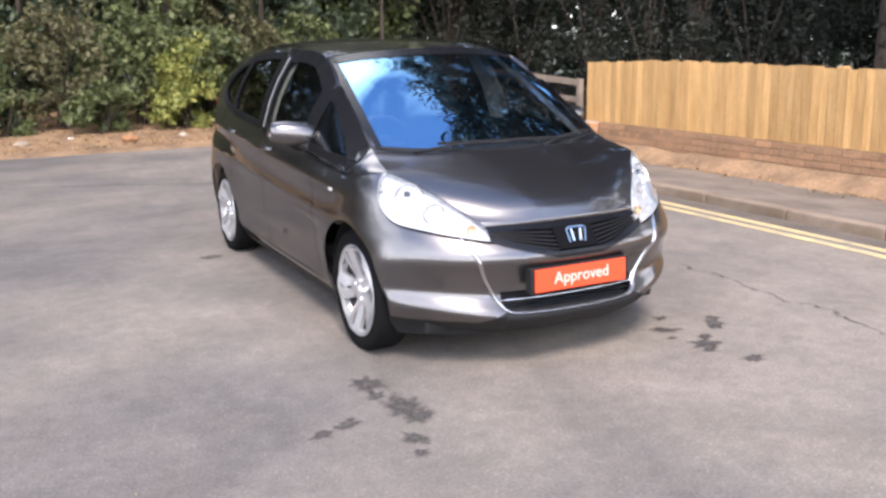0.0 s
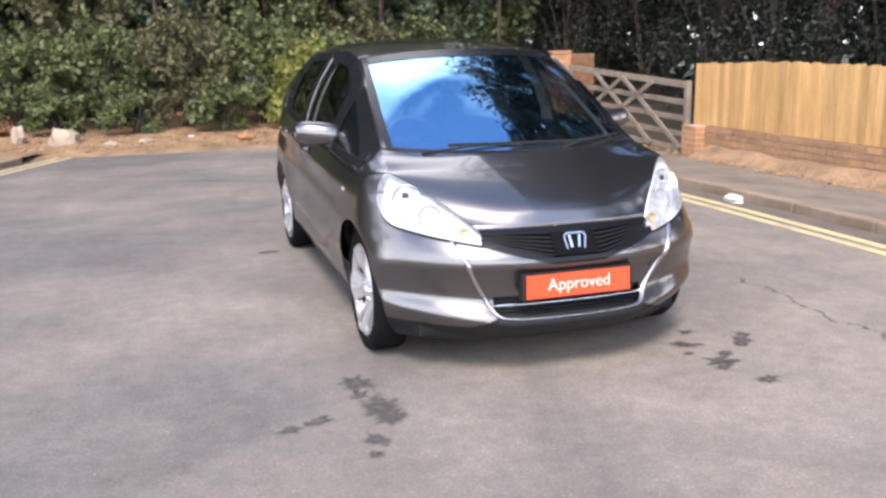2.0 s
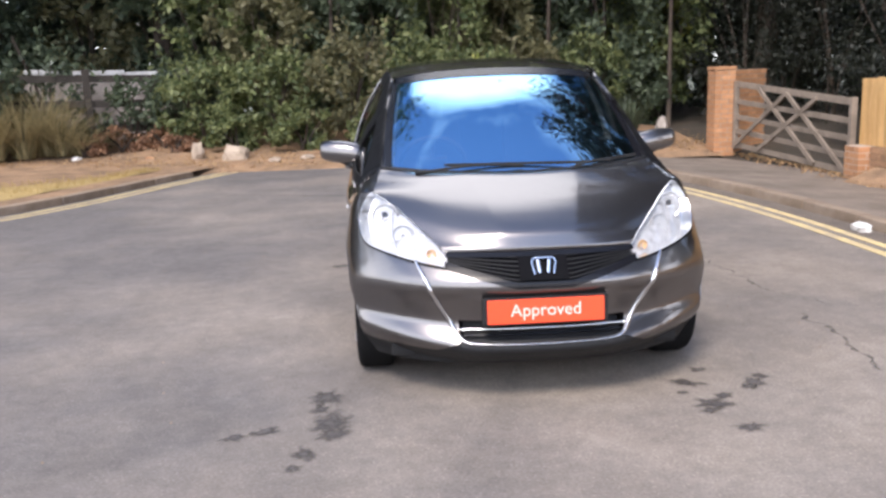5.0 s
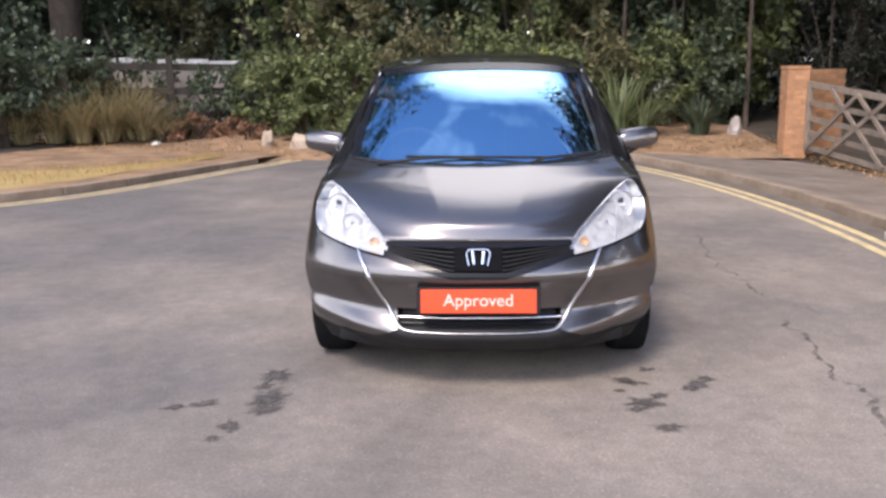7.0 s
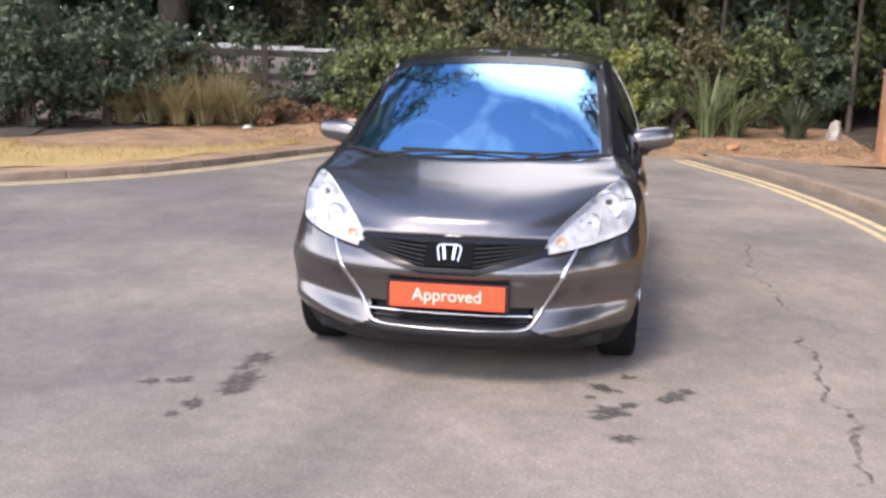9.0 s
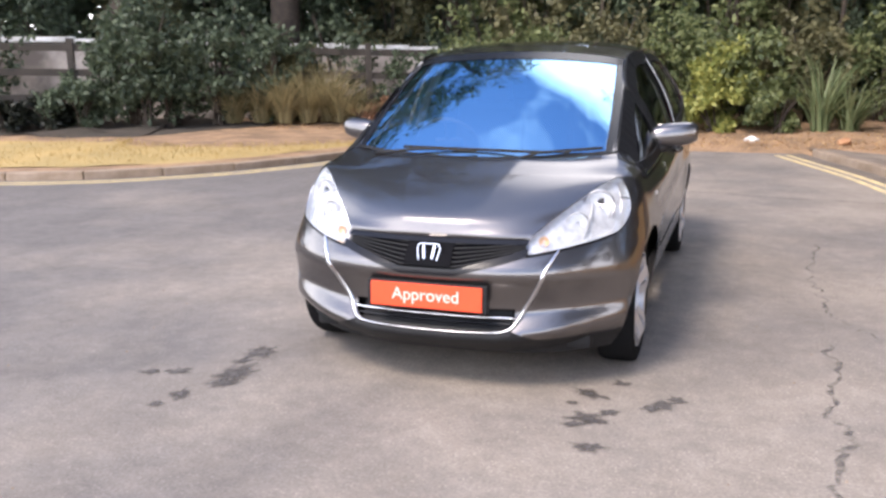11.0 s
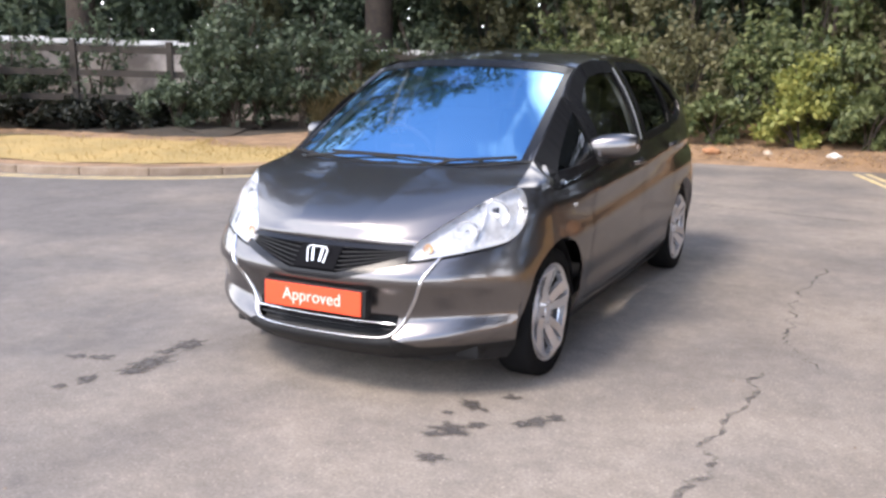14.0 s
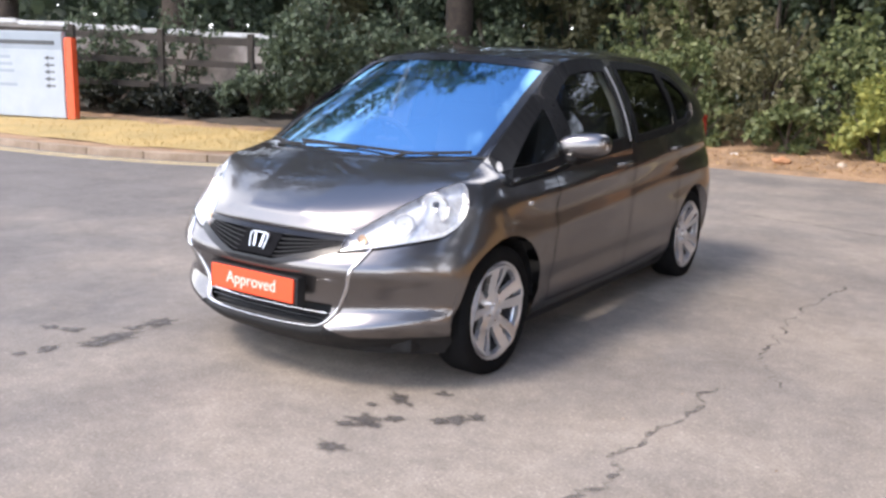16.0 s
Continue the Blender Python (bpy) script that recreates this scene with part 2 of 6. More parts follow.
GUTTER = material("gutter_dirt", (0.115, 0.093, 0.077), 0.95, second=(0.16, 0.13, 0.105), scale=3, fine=0.15, fine_scale=40, bump=0.4)
MORTAR = material("mortar", (0.34, 0.27, 0.21), 0.95, second=(0.25, 0.2, 0.16), scale=6, bump=0.4)
GREY_WOOD = material("weathered_grey_timber", (0.25, 0.20, 0.155), 0.85, second=(0.17, 0.135, 0.105), scale=5, fine=0.12, fine_scale=40, bump=0.4, vary=0.08)
DARK_WOOD = material("dark_stained_timber", (0.05, 0.04, 0.032), 0.85, second=(0.03, 0.025, 0.02), scale=5, fine=0.12, bump=0.4)
BARK = material("bark", (0.07, 0.052, 0.038), 0.95, second=(0.04, 0.03, 0.024), scale=6, fine=0.2, fine_scale=30, bump=0.9, bump_scale=18)
STONE = material("pale_rubble", (0.42, 0.34, 0.26), 0.9, second=(0.32, 0.25, 0.19), scale=6, fine=0.1, bump=0.5, bump_scale=20)
PALE_WALL = material("pale_painted_wall", (0.46, 0.41, 0.37), 0.85, second=(0.13, 0.112, 0.10), scale=1.1, fine=0.06, bump=0.2)
COPING = material("white_coping", (0.68, 0.68, 0.68), 0.7, second=(0.42, 0.41, 0.40), scale=4, fine=0.05)
WHITE_PAPER = material("white_litter", (0.78, 0.77, 0.74), 0.8, second=(0.65, 0.62, 0.58), scale=9)
SIGN_WHITE = material("sign_face_white", (0.37, 0.41, 0.45), 0.5, second=(0.33, 0.37, 0.41), scale=3)
SIGN_RED = material("sign_orange_red", (0.75, 0.10, 0.03), 0.45, second=(0.68, 0.09, 0.03), scale=3)
SIGN_DARK = material("sign_dark_print", (0.06, 0.065, 0.07), 0.6)
SIGN_GREY = material("sign_grey_band", (0.27, 0.31, 0.35), 0.5, second=(0.24, 0.28, 0.32), scale=3)
LEAF_DARK = leaf_material("dark_green_leaves", (0.044, 0.061, 0.040), (0.12, 0.152, 0.09))
LEAF_MID = leaf_material("green_leaves", (0.045, 0.068, 0.026), (0.225, 0.25, 0.105))
LEAF_YELLOW = leaf_material("yellow_green_leaves", (0.16, 0.19, 0.05), (0.37, 0.36, 0.10))
LEAF_OLIVE = leaf_material("olive_leaves", (0.09, 0.09, 0.045), (0.2, 0.185, 0.095))
LEAF_DRY = leaf_material("dry_stalks", (0.17, 0.15, 0.075), (0.48, 0.40, 0.22))
LEAF_RUST = leaf_material("withered_brown_leaves", (0.12, 0.06, 0.035), (0.34, 0.19, 0.11), 0.15)
# near-black needles, with the wood's deep shade put into their colour
LEAF_NEEDLE_SHADE = leaf_material("conifer_needles", (0.009, 0.012, 0.009), (0.024, 0.027, 0.017), 0.15)
LEAF_SPIKE = leaf_material("sword_leaves", (0.10, 0.14, 0.06), (0.27, 0.31, 0.16))
LEAF_STRAW = leaf_material("straw_blades", (0.34, 0.245, 0.095), (0.46, 0.335, 0.14))
LITTER = leaf_material("fallen_leaves", (0.22, 0.12, 0.055), (0.50, 0.33, 0.16), 0.1)

# ---- building helpers ----
def part(name, geo, mat, parent=None, label="", smooth=False):
    """One mesh object out of (vertices, faces), under a thing or under a part."""
    me = bpy.data.meshes.new(name)
    me.from_pydata([tuple(map(float, v)) for v in geo[0]], [], geo[1])
    me.validate()
    me.materials.append(mat)
    if smooth:
        me.shade_smooth()
    ob = new(name, me)
    if parent:
        ob.parent = parent
    if label:
        ob["label"] = label
    return ob


def share(ob, m, parent=None):
    """Another object on the same mesh."""
    o = new(ob.name.split(".")[0], ob.data)
    o.matrix_basis = m
    o.parent = parent or ob.parent
    return o


def thing(name, label, category, at=(0, 0, 0), group="", kind=""):
    o = new(name)
    o.location = at
    o.empty_display_size = 0.1
    return tagged(o, label, category, group, kind)


def join(*geos):
    v, f = [], []
    for g in geos:
        k = len(v)
        v += list(g[0])
        f += [tuple(i + k for i in q) for q in g[1]]
    return v, f


def sheet(P, flip=False, loop=False):
    """Faces over a grid of points (rows, columns, 3)."""
    P = np.asarray(P, float)
    m, n = P.shape[:2]
    f = []
    for i in range(m - 1):
        for j in range(n if loop else n - 1):
            k = (j + 1) % n
            q = (i * n + j, i * n + k, (i + 1) * n + k, (i + 1) * n + j)
            f.append(q[::-1] if flip else q)
    return P.reshape(-1, 3).tolist(), f


def box(cx, cy, cz, sx, sy, sz, bevel=0.0, turn=None):
    """A block about its centre, with chamfered edges where bevel is given."""
    bm = bmesh.new()
    bmesh.ops.create_cube(bm, size=1)
    bmesh.ops.scale(bm, vec=(sx, sy, sz), verts=bm.verts)
    if bevel:
        bmesh.ops.bevel(bm, geom=bm.edges[:], offset=bevel, segments=2, affect="EDGES", profile=0.7)
    if turn is not None:
        bmesh.ops.transform(bm, matrix=turn, verts=bm.verts)
    bmesh.ops.translate(bm, vec=(cx, cy, cz), verts=bm.verts)
    bm.verts.index_update()
    out = [v.co[:] for v in bm.verts], [tuple(v.index for v in f.verts) for f in bm.faces]
    bm.free()
    return out


def beam(p, q, w, h, bevel=0.006):
    """A timber from p to q, w wide and h high."""
    p, q = Vector(p), Vector(q)
    d = q - p
    x = d.normalized()
    side = Vector((0, 0, 1)).cross(x)
    side = side.normalized() if side.length > 0.05 else Vector((0, 1, 0))
    up = x.cross(side)
    r = Matrix((x, side, up)).transposed().to_4x4()
    c = (p + q) / 2
    return box(c.x, c.y, c.z, d.length, w, h, bevel, r)


def tube(points, radii, sides=8, cap=True):
    """A round bar along points."""
    P = [Vector(tuple(map(float, p))) for p in points]
    if not hasattr(radii, "__len__"):
        radii = [radii] * len(P)
    rings = []
    for i, p in enumerate(P):
        d = (P[min(i + 1, len(P) - 1)] - P[max(i - 1, 0)]).normalized()
        a = d.cross(Vector((0, 1, 0) if abs(d.z) > 0.9 else (0, 0, 1))).normalized()
        b = d.cross(a)
        rings.append([p + float(radii[i]) * (math.cos(t) * a + math.sin(t) * b) for t in np.linspace(0, 2 * math.pi, sides, endpoint=False)])
    v, f = sheet([[tuple(q) for q in r] for r in rings], loop=True)
    if cap:
        f += [tuple(range(sides)), tuple(range(len(v) - 1, len(v) - 1 - sides, -1))]
    return v, f


def spline(points, n):
    """A smooth curve through points, as n rows."""
    P = np.asarray(points, float)
    P = np.vstack([2 * P[0] - P[1], P, 2 * P[-1] - P[-2]])
    t = np.linspace(0, len(P) - 3 - 1e-9, n)
    i = t.astype(int)
    u = (t - i)[:, None]
    a, b, c, d = P[i], P[i + 1], P[i + 2], P[i + 3]
    return 0.5 * (2 * b + (c - a) * u + (2 * a - 5 * b + 4 * c - d) * u ** 2 + (3 * b - a - 3 * c + d) * u ** 3)


def offset(curve, d):
    """A plan curve moved d to its left."""
    t = np.gradient(curve[:, :2], axis=0)
    t /= np.linalg.norm(t, axis=1)[:, None]
    o = curve.copy()
    o[:, 0] -= t[:, 1] * d
    o[:, 1] += t[:, 0] * d
    return o


def strip(curve, d0, d1, z0, z1, n=2, rough=0.0):
    rows = []
    for k in np.linspace(0, 1, n):
        r = offset(curve, d0 + (d1 - d0) * k)
        r[:, 2] = z0 + (z1 - z0) * k
        if rough:
            r[:, 2] += [rough * noise.noise((x * 1.3, y * 1.3, 0)) for x, y in r[:, :2]]
        rows.append(r)
    return sheet(np.array(rows), flip=True)


# ---- ground, road, kerbs ----
ground = part("ground", sheet(np.array([[(x, y, -0.16) for x in np.linspace(-400, 400, 9)] for y in np.linspace(-400, 400, 9)])), FAR_GROUND)
tagged(ground, "rough grassy ground that runs to the horizon", "ground", kind="structure")
# left kerb: from the junction's left arm round its corner to the far end; right kerb: from behind the camera to the far end
KERB_L = spline([(-40, 3.35, 0), (-20, 3.5, 0), (-12, 3.6, 0), (-9.0, 3.75, 0), (-7.4, 4.05, 0), (-6.1, 4.6, 0), (-5.1, 5.55, 0), (-4.45, 6.7, 0), (-3.95, 8.0, 0), (-3.45, 9.2, 0), (-3.2, 9.75, 0)], 90)
KERB_R = spline([(3.42, -40, 0), (3.42, -20, 0), (3.42, -8, 0), (3.42, -2, 0), (3.42, 1.5, 0), (3.38, 3.5, 0), (3.2, 5.2, 0), (2.85, 6.9, 0), (2.35, 8.5, 0), (1.95, 9.75, 0)], 90)
road_edge = [tuple(p) for p in KERB_R] + [tuple(p) for p in KERB_L[::-1]] + [(-40, -40, 0)]
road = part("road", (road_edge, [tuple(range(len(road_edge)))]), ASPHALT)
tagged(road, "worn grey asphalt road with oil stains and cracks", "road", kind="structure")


def kerb_run(curve, side, name, label):
    """A run of kerb stones along a curve; side is 1 where the verge lies to the curve's left."""
    k = thing(name, label, "kerb", kind="structure")
    seg = np.linalg.norm(np.diff(curve[:, :2], axis=0), axis=1)
    s = np.concatenate([[0], np.cumsum(seg)])
    near = [t for t in np.arange(0, s[-1] - 0.9, 0.915)]
    for t in near:
        p, q = (np.array([np.interp(u, s, curve[:, i]) for i in range(2)]) for u in (t + 0.006, t + 0.909))
        if p[1] < -9 or p[0] < -22:
            continue
        d = (q - p) / np.linalg.norm(q - p)
        nrm = np.array([-d[1], d[0]]) * side
        c = (p + q) / 2 + nrm * 0.065
        z = 0.045 + 0.008 * math.sin(t * 7.3)
        g = box(0, 0, 0, np.linalg.norm(q - p), 0.13, 0.12, 0.016)
        o = part("kerb_stone", g, KERB, k)
        o.matrix_basis = Matrix.Translation((c[0], c[1], z - 0.01)) @ Matrix.Rotation(math.atan2(d[1], d[0]), 4, "Z")
    return k


kerb_run(KERB_L, 1, "kerb_1", "weathered concrete kerb stones beside the dry grass")
kerb_run(KERB_R, -1, "kerb_2", "weathered concrete kerb stones beside the footway")


def line(curve, d, width, name, label, start, stop):
    c = curve[start:stop]
    return tagged(part(name, strip(c, d, d + width, 0.004, 0.004), YELLOW), label, "road marking", group="double yellow lines", kind="structure")


line(KERB_L, -0.36, 0.075, "yellow_line", "worn yellow line painted along the kerb", 22, 89)
line(KERB_L, -0.20, 0.075, "yellow_line", "worn yellow line painted along the kerb", 22, 89)
line(KERB_R, 0.24, 0.085, "yellow_line", "worn yellow line painted along the kerb", 15, 87)
line(KERB_R, 0.40, 0.085, "yellow_line", "worn yellow line painted along the kerb", 15, 87)

tagged(part("gutter", strip(KERB_R[15:], 0.0, 0.235, 0.0025, 0.0025), GUTTER), "dark dirt lying in the gutter along the kerb", "gutter", kind="structure")
# verges, outwards from the kerbs
verge = part("verge_path", strip(KERB_L, 0.13, 0.62, 0.07, 0.085, 3, 0.01), SOIL)
tagged(verge, "gritty brown edging strip behind the kerb", "verge", kind="structure")
soil = part("soil_verge", strip(KERB_L, 0.60, 4.3, 0.078, 0.15, 10, 0.03), SOIL)
tagged(soil, "brown soil with leaf litter behind the grass", "soil", kind="structure")


def grass_width(p):
    """The mown strip narrows round the corner and runs out before the road's end."""
    return 3.1 - 2.75 * min(1.0, max(0.0, (p[1] - 4.3) / 4.0))


grass_rows = []
for k in np.linspace(0, 1, 10):
    row = offset(KERB_L, 0.60)
    far = offset(KERB_L, 4.3)
    for i, p in enumerate(row):
        f_ = k * (grass_width(KERB_L[i]) + 0.16 * noise.noise((KERB_L[i][0] * 0.9, KERB_L[i][1] * 0.9, 5))) / 3.7
        p += (far[i] - p) * f_
        p[2] = 0.092 + 0.075 * f_ + 0.03 * noise.noise((p[0] * 1.3, p[1] * 1.3, 0)) - (0.03 if k == 1 else 0.0)
    grass_rows.append(row)
grass = part("grass_verge", sheet(np.array(grass_rows)[:, :80], flip=True), DRY_GRASS)
tagged(grass, "sun-dried yellow mown grass verge", "grass", kind="structure")
bed = part("planting_bed", strip(KERB_L, 4.2, 12.0, 0.15, 0.35, 10, 0.08), SHADE_SOIL)
tagged(bed, "bare soil under the shrubs, coloured dark for their shade", "soil", kind="structure")
footway = part("pavement", strip(KERB_R, -0.13, -2.6, 0.07, -0.085, 6, 0.01), FOOTWAY)
tagged(footway, "dusty footway tarmac between kerb and fence", "pavement", kind="structure")
yard = part("yard", strip(KERB_R, -2.55, -14, -0.09, 0.16, 8, 0.05), SHADE_SOIL)
tagged(yard, "drive and soil behind the fence and gate, coloured dark for shade", "soil", kind="structure")


def bank_z(x, y):
    """The bank's height: it leaves the road gently, then rises unevenly."""
    t = min(1.0, max(0.0, (y - 9.6) / 0.6))
    return -0.03 + 0.04 * min(1.0, max(0.0, (y - 9.45) / 0.15)) + t * (0.09 + 0.05 * noise.noise((x * 1.1, y * 1.1, 3))) + min(max(y - 10.0, 0), 6) * 0.05


rows = []
for y in np.concatenate([[9.45, 9.6], np.linspace(9.75, 22, 40)]):
    rows.append([(x, y, bank_z(x, y)) for x in np.linspace(-9, 4.72, 72)])
bank = part("bank", sheet(np.array(rows)), SOIL, smooth=True)
tagged(bank, "brown bank of soil and fallen leaves at the road's end", "bank", kind="structure")

floor_rows = [[(x, y, bank_z(4.72, y) - 0.02 + 0.03 * noise.noise((x * 0.8, y * 0.8, 8)) - 0.10 * max(0.0, 1 - (y - 9.0) / 2.5)) for x in np.linspace(4.6, 16, 24)] for y in np.linspace(9.6, 24, 24)]
tagged(part("wood_floor", sheet(np.array(floor_rows)), SHADE_SOIL, smooth=True), "bare soil under the trees behind the gate, coloured dark for shade", "soil", kind="structure")

# ---- stains, cracks and paper on the road ----
def blot(name, spots, label, mat=STAIN):
    """One flat stain made of lobes (x, y, radius, stretch, turn) that thin out towards their rims."""
    v, f, soft = [], [], []
    for i, (x, y, r, s, t) in enumerate(spots):
        k = len(v)
        n = 32
        v.append((x, y, 0.003 + 0.0007 * i))
        soft.append(0.75)
        for ring_r, ring_s in ((0.55, 0.45), (1.15, 0.0)):
            for j in range(n):
                a = 2 * math.pi * j / n
                q = ring_r * r * (1 + 0.65 * noise.noise((x * 9 + math.cos(a) * 1.9, y * 9 + math.sin(a) * 1.9, i)))
                px, py = q * math.cos(a) * s, q * math.sin(a)
                v.append((x + px * math.cos(t) - py * math.sin(t), y + px * math.sin(t) + py * math.cos(t), 0.003 + 0.0007 * i))
                soft.append(ring_s)
        for j in range(n):
            j2 = (j + 1) % n
            f.append((k, k + 1 + j, k + 1 + j2))
            f.append((k + 1 + j, k + 1 + n + j, k + 1 + n + j2, k + 1 + j2))
    o = part(name, (v, f), mat)
    o.data.attributes.new("thickness", "FLOAT", "POINT").data.foreach_set("value", soft)
    return tagged(o, label, "stain", group="oil stains on the road")


blot("oil_stain", [(-0.95, -0.47, 0.085, 1.5, 1.7), (-0.92, -0.78, 0.10, 1.5, 1.2), (-0.90, -0.90, 0.07, 1.4, 0.6), (-0.97, -0.62, 0.05, 1.2, 1.0)], "dark elongated oil stain on the asphalt")
blot("oil_stain", [(-1.0, -1.07, 0.06, 1.5, 1.9), (-1.03, -1.19, 0.035, 1.3, 0.8)], "small dark oil stain on the asphalt")
blot("oil_stain", [(-1.30, -0.87, 0.045, 1.5, 0.2), (-1.18, -0.83, 0.055, 1.4, 0.4)], "faint small oil spots on the asphalt")
blot("oil_stain", [(0.67, -0.54, 0.055, 1.9, -0.5), (0.78, -0.38, 0.04, 1.3, 0.3), (0.62, -0.66, 0.03, 1.2, 0.2)], "dark oil spots in front of the car's wheel")
blot("oil_stain", [(0.70, -0.80, 0.075, 1.5, -0.3), (0.78, -0.72, 0.05, 1.2, 0.1), (0.66, -0.88, 0.04, 1.3, 0.5)], "dark ragged oil stain on the asphalt")
blot("oil_stain", [(0.97, -0.57, 0.07, 1.3, 0.9), (1.02, -0.50, 0.045, 1.2, 0.1), (0.93, -0.63, 0.04, 1.3, 0.3)], "dark star-shaped oil stain on the asphalt")
blot("oil_stain", [(0.75, -1.06, 0.055, 1.6, 0.1)], "small dark oil spot on the asphalt")
blot("oil_stain", [(-1.0, 2.3, 0.07, 1.5, 0.1)], "faint oil spot beside the car's rear wheel")


def crack(points, name, label, width=0.012, seed=0):
    """A jagged crack along the road."""
    r = random.Random(seed)
    c = spline(points, 46)
    c[:, 0] += [r.uniform(-0.03, 0.03) for _ in c]
    c[:, 1] += [r.uniform(-0.02, 0.02) for _ in c]
    left, right = offset(c, 0.0), offset(c, 0.0)
    for i in range(len(c)):
        w = width * r.uniform(0.25, 1.2)
        t = c[min(i + 1, len(c) - 1)] - c[max(i - 1, 0)]
        t /= np.linalg.norm(t)
        left[i, :2] += (-t[1] * w, t[0] * w)
        right[i, :2] -= (-t[1] * w, t[0] * w)
    left[:, 2] = right[:, 2] = 0.0025
    return tagged(part(name, sheet(np.array([left, right])), CRACK), label, "crack", group="cracks in the road")


crack([(1.78, 2.95, 0), (1.68, 1.95, 0), (1.72, 1.3, 0), (1.74, 1.0, 0), (1.9, 0.66, 0)], "road_crack", "jagged dark crack in the asphalt", 0.009, 1)
crack([(1.66, 0.45, 0), (1.69, 0.05, 0), (1.62, -0.32, 0), (1.63, -0.54, 0), (1.69, -0.68, 0), (1.6, -0.9, 0), (1.55, -1.3, 0)], "road_crack", "jagged dark crack in the asphalt", 0.016, 2)
# a thin, broken dark line that crosses the far road
crack([(-2.6, 6.8, 0), (-1.2, 6.3, 0), (0.4, 5.55, 0), (1.9, 5.2, 0), (2.9, 5.1, 0)], "road_seam", "thin jagged dark line across the road", 0.022, 3)


def crumple(name, at, size, mat, label, category, seed, flat=0.45):
    """A crumpled, faceted lump."""
    bm = bmesh.new()
    bmesh.ops.create_icosphere(bm, subdivisions=2, radius=1)
    for v in bm.verts:
        v.co *= 1 + 0.45 * noise.noise(v.co * 1.7 + Vector((seed * 3.1, 0, 0)))
        v.co.z = max(v.co.z, -0.5)
    bmesh.ops.scale(bm, vec=(size[0] / 2, size[1] / 2, size[2] / 1.5), verts=bm.verts)
    low = min(v.co.z for v in bm.verts)
    bm.verts.index_update()
    g = [(v.co.x, v.co.y, v.co.z - low) for v in bm.verts], [tuple(v.index for v in f.verts) for f in bm.faces]
    bm.free()
    o = part(name, g, mat)
    o.location = at
    o.rotation_euler = (0, 0, seed * 1.3)
    return tagged(o, label, category)


crumple("litter", (3.30, 2.75, 0.0), (0.28, 0.16, 0.07), WHITE_PAPER, "crumpled white paper litter by the kerb", "litter", 1)
crumple("rock", (-3.08, 10.45, 0.10), (0.52, 0.4, 0.26), STONE, "pale rock on the leaf-littered bank", "rock", 2)
crumple("rubble", (-3.75, 10.75, 0.12), (0.26, 0.24, 0.30), STONE, "broken pale brick rubble on the bank", "rubble", 3)
for i, (x, y, s) in enumerate([(-5.2, 11.4, 0.2), (-5.9, 11.3, 0.22), (-4.6, 11.0, 0.16), (-1.9, 10.3, 0.18), (-1.2, 10.6, 0.14), (-0.4, 10.2, 0.2), (0.4, 10.3, 0.15), (1.3, 10.4, 0.16), (2.6, 10.2, 0.2), (-2.4, 10.1, 0.16)]):
    crumple("rubble", (x, y, 0.09), (s * 1.4, s, s * 0.5), (STONE, WHITE_PAPER, BRICK)[i % 3], "broken rubble lying in the leaf litter", "rubble", 5 + i)

# ---- golden board fence on its low brick wall ----
BRICK_L, BRICK_H, JOINT = 0.215, 0.065, 0.010
brick_long = part("brick", box(0, 0, 0, BRICK_L, 0.102, BRICK_H, 0.004), BRICK)
brick_long_mesh = brick_long.data
bpy.data.objects.remove(brick_long)


def brick_wall(wall, p, q, courses, z0, depth=0.2):
    """Stretcher bricks in half bond along p to q, over a mortar core; every brick its own piece."""
    p, q = Vector(p), Vector(q)
    d = (q - p)
    length = d.length
    d.normalize()
    turn = math.atan2(d.y, d.x)
    h = courses * (BRICK_H + JOINT)
    c = (p + q) / 2
    part("mortar_core", box(c.x, c.y, z0 + h / 2, length - 0.012, depth - 0.014, h - 0.008, 0, Matrix.Rotation(turn, 4, "Z")), MORTAR, wall)
    side = Vector((-d.y, d.x, 0))
    faces = (1, -1) if depth > 0.15 else (0,)
    for k in range(courses):
        shift = (k % 2) * 0.1125
        s = -shift
        while s < length - 0.02:
            a, b = max(s, 0), min(s + BRICK_L, length)
            if b - a > 0.05:
                for sg in faces:
                    m = p + d * ((a + b) / 2) + side * sg * (depth / 2 - 0.051)
                    o = new("brick", brick_long_mesh)
                    o.parent = wall
                    o.matrix_basis = Matrix.Translation((m.x, m.y, z0 + BRICK_H / 2 + k * (BRICK_H + JOINT))) @ Matrix.Rotation(turn, 4, "Z") @ Matrix.Diagonal(((b - a) / BRICK_L, 1, 1, 1))
            s += BRICK_L + JOINT


FENCE_A, FENCE_B = Vector((5.28, 6.45, 0)), Vector((5.42, -6.0, 0))
wall_low = thing("brick_wall", "low orange-red brick wall under the board fence", "wall", kind="structure")
brick_wall(wall_low, (5.285, 6.10, 0), (5.446, -5.95, 0), 6, -0.088, 0.102)
for o in wall_low.children:
    if o.name.startswith("brick"):
        o.material_slots[0].link = "OBJECT"
        o.material_slots[0].material = OLD_BRICK
    else:
        o.data.materials[0] = SOIL
pier = thing("brick_pier", "short orange brick pier with pale joints at the fence's end", "pier", (5.265, 6.28, 0), kind="structure")
for k in range(6):
    z = -0.088 + k * (BRICK_H + JOINT) + BRICK_H / 2
    for j in range(4):
        o = new("brick", brick_long_mesh)
        o.parent = pier
        o.matrix_basis = Matrix.Rotation(j * math.pi / 2, 4, "Z") @ Matrix.Translation((0.058 * (1 if k % 2 else -1), 0.114, z))
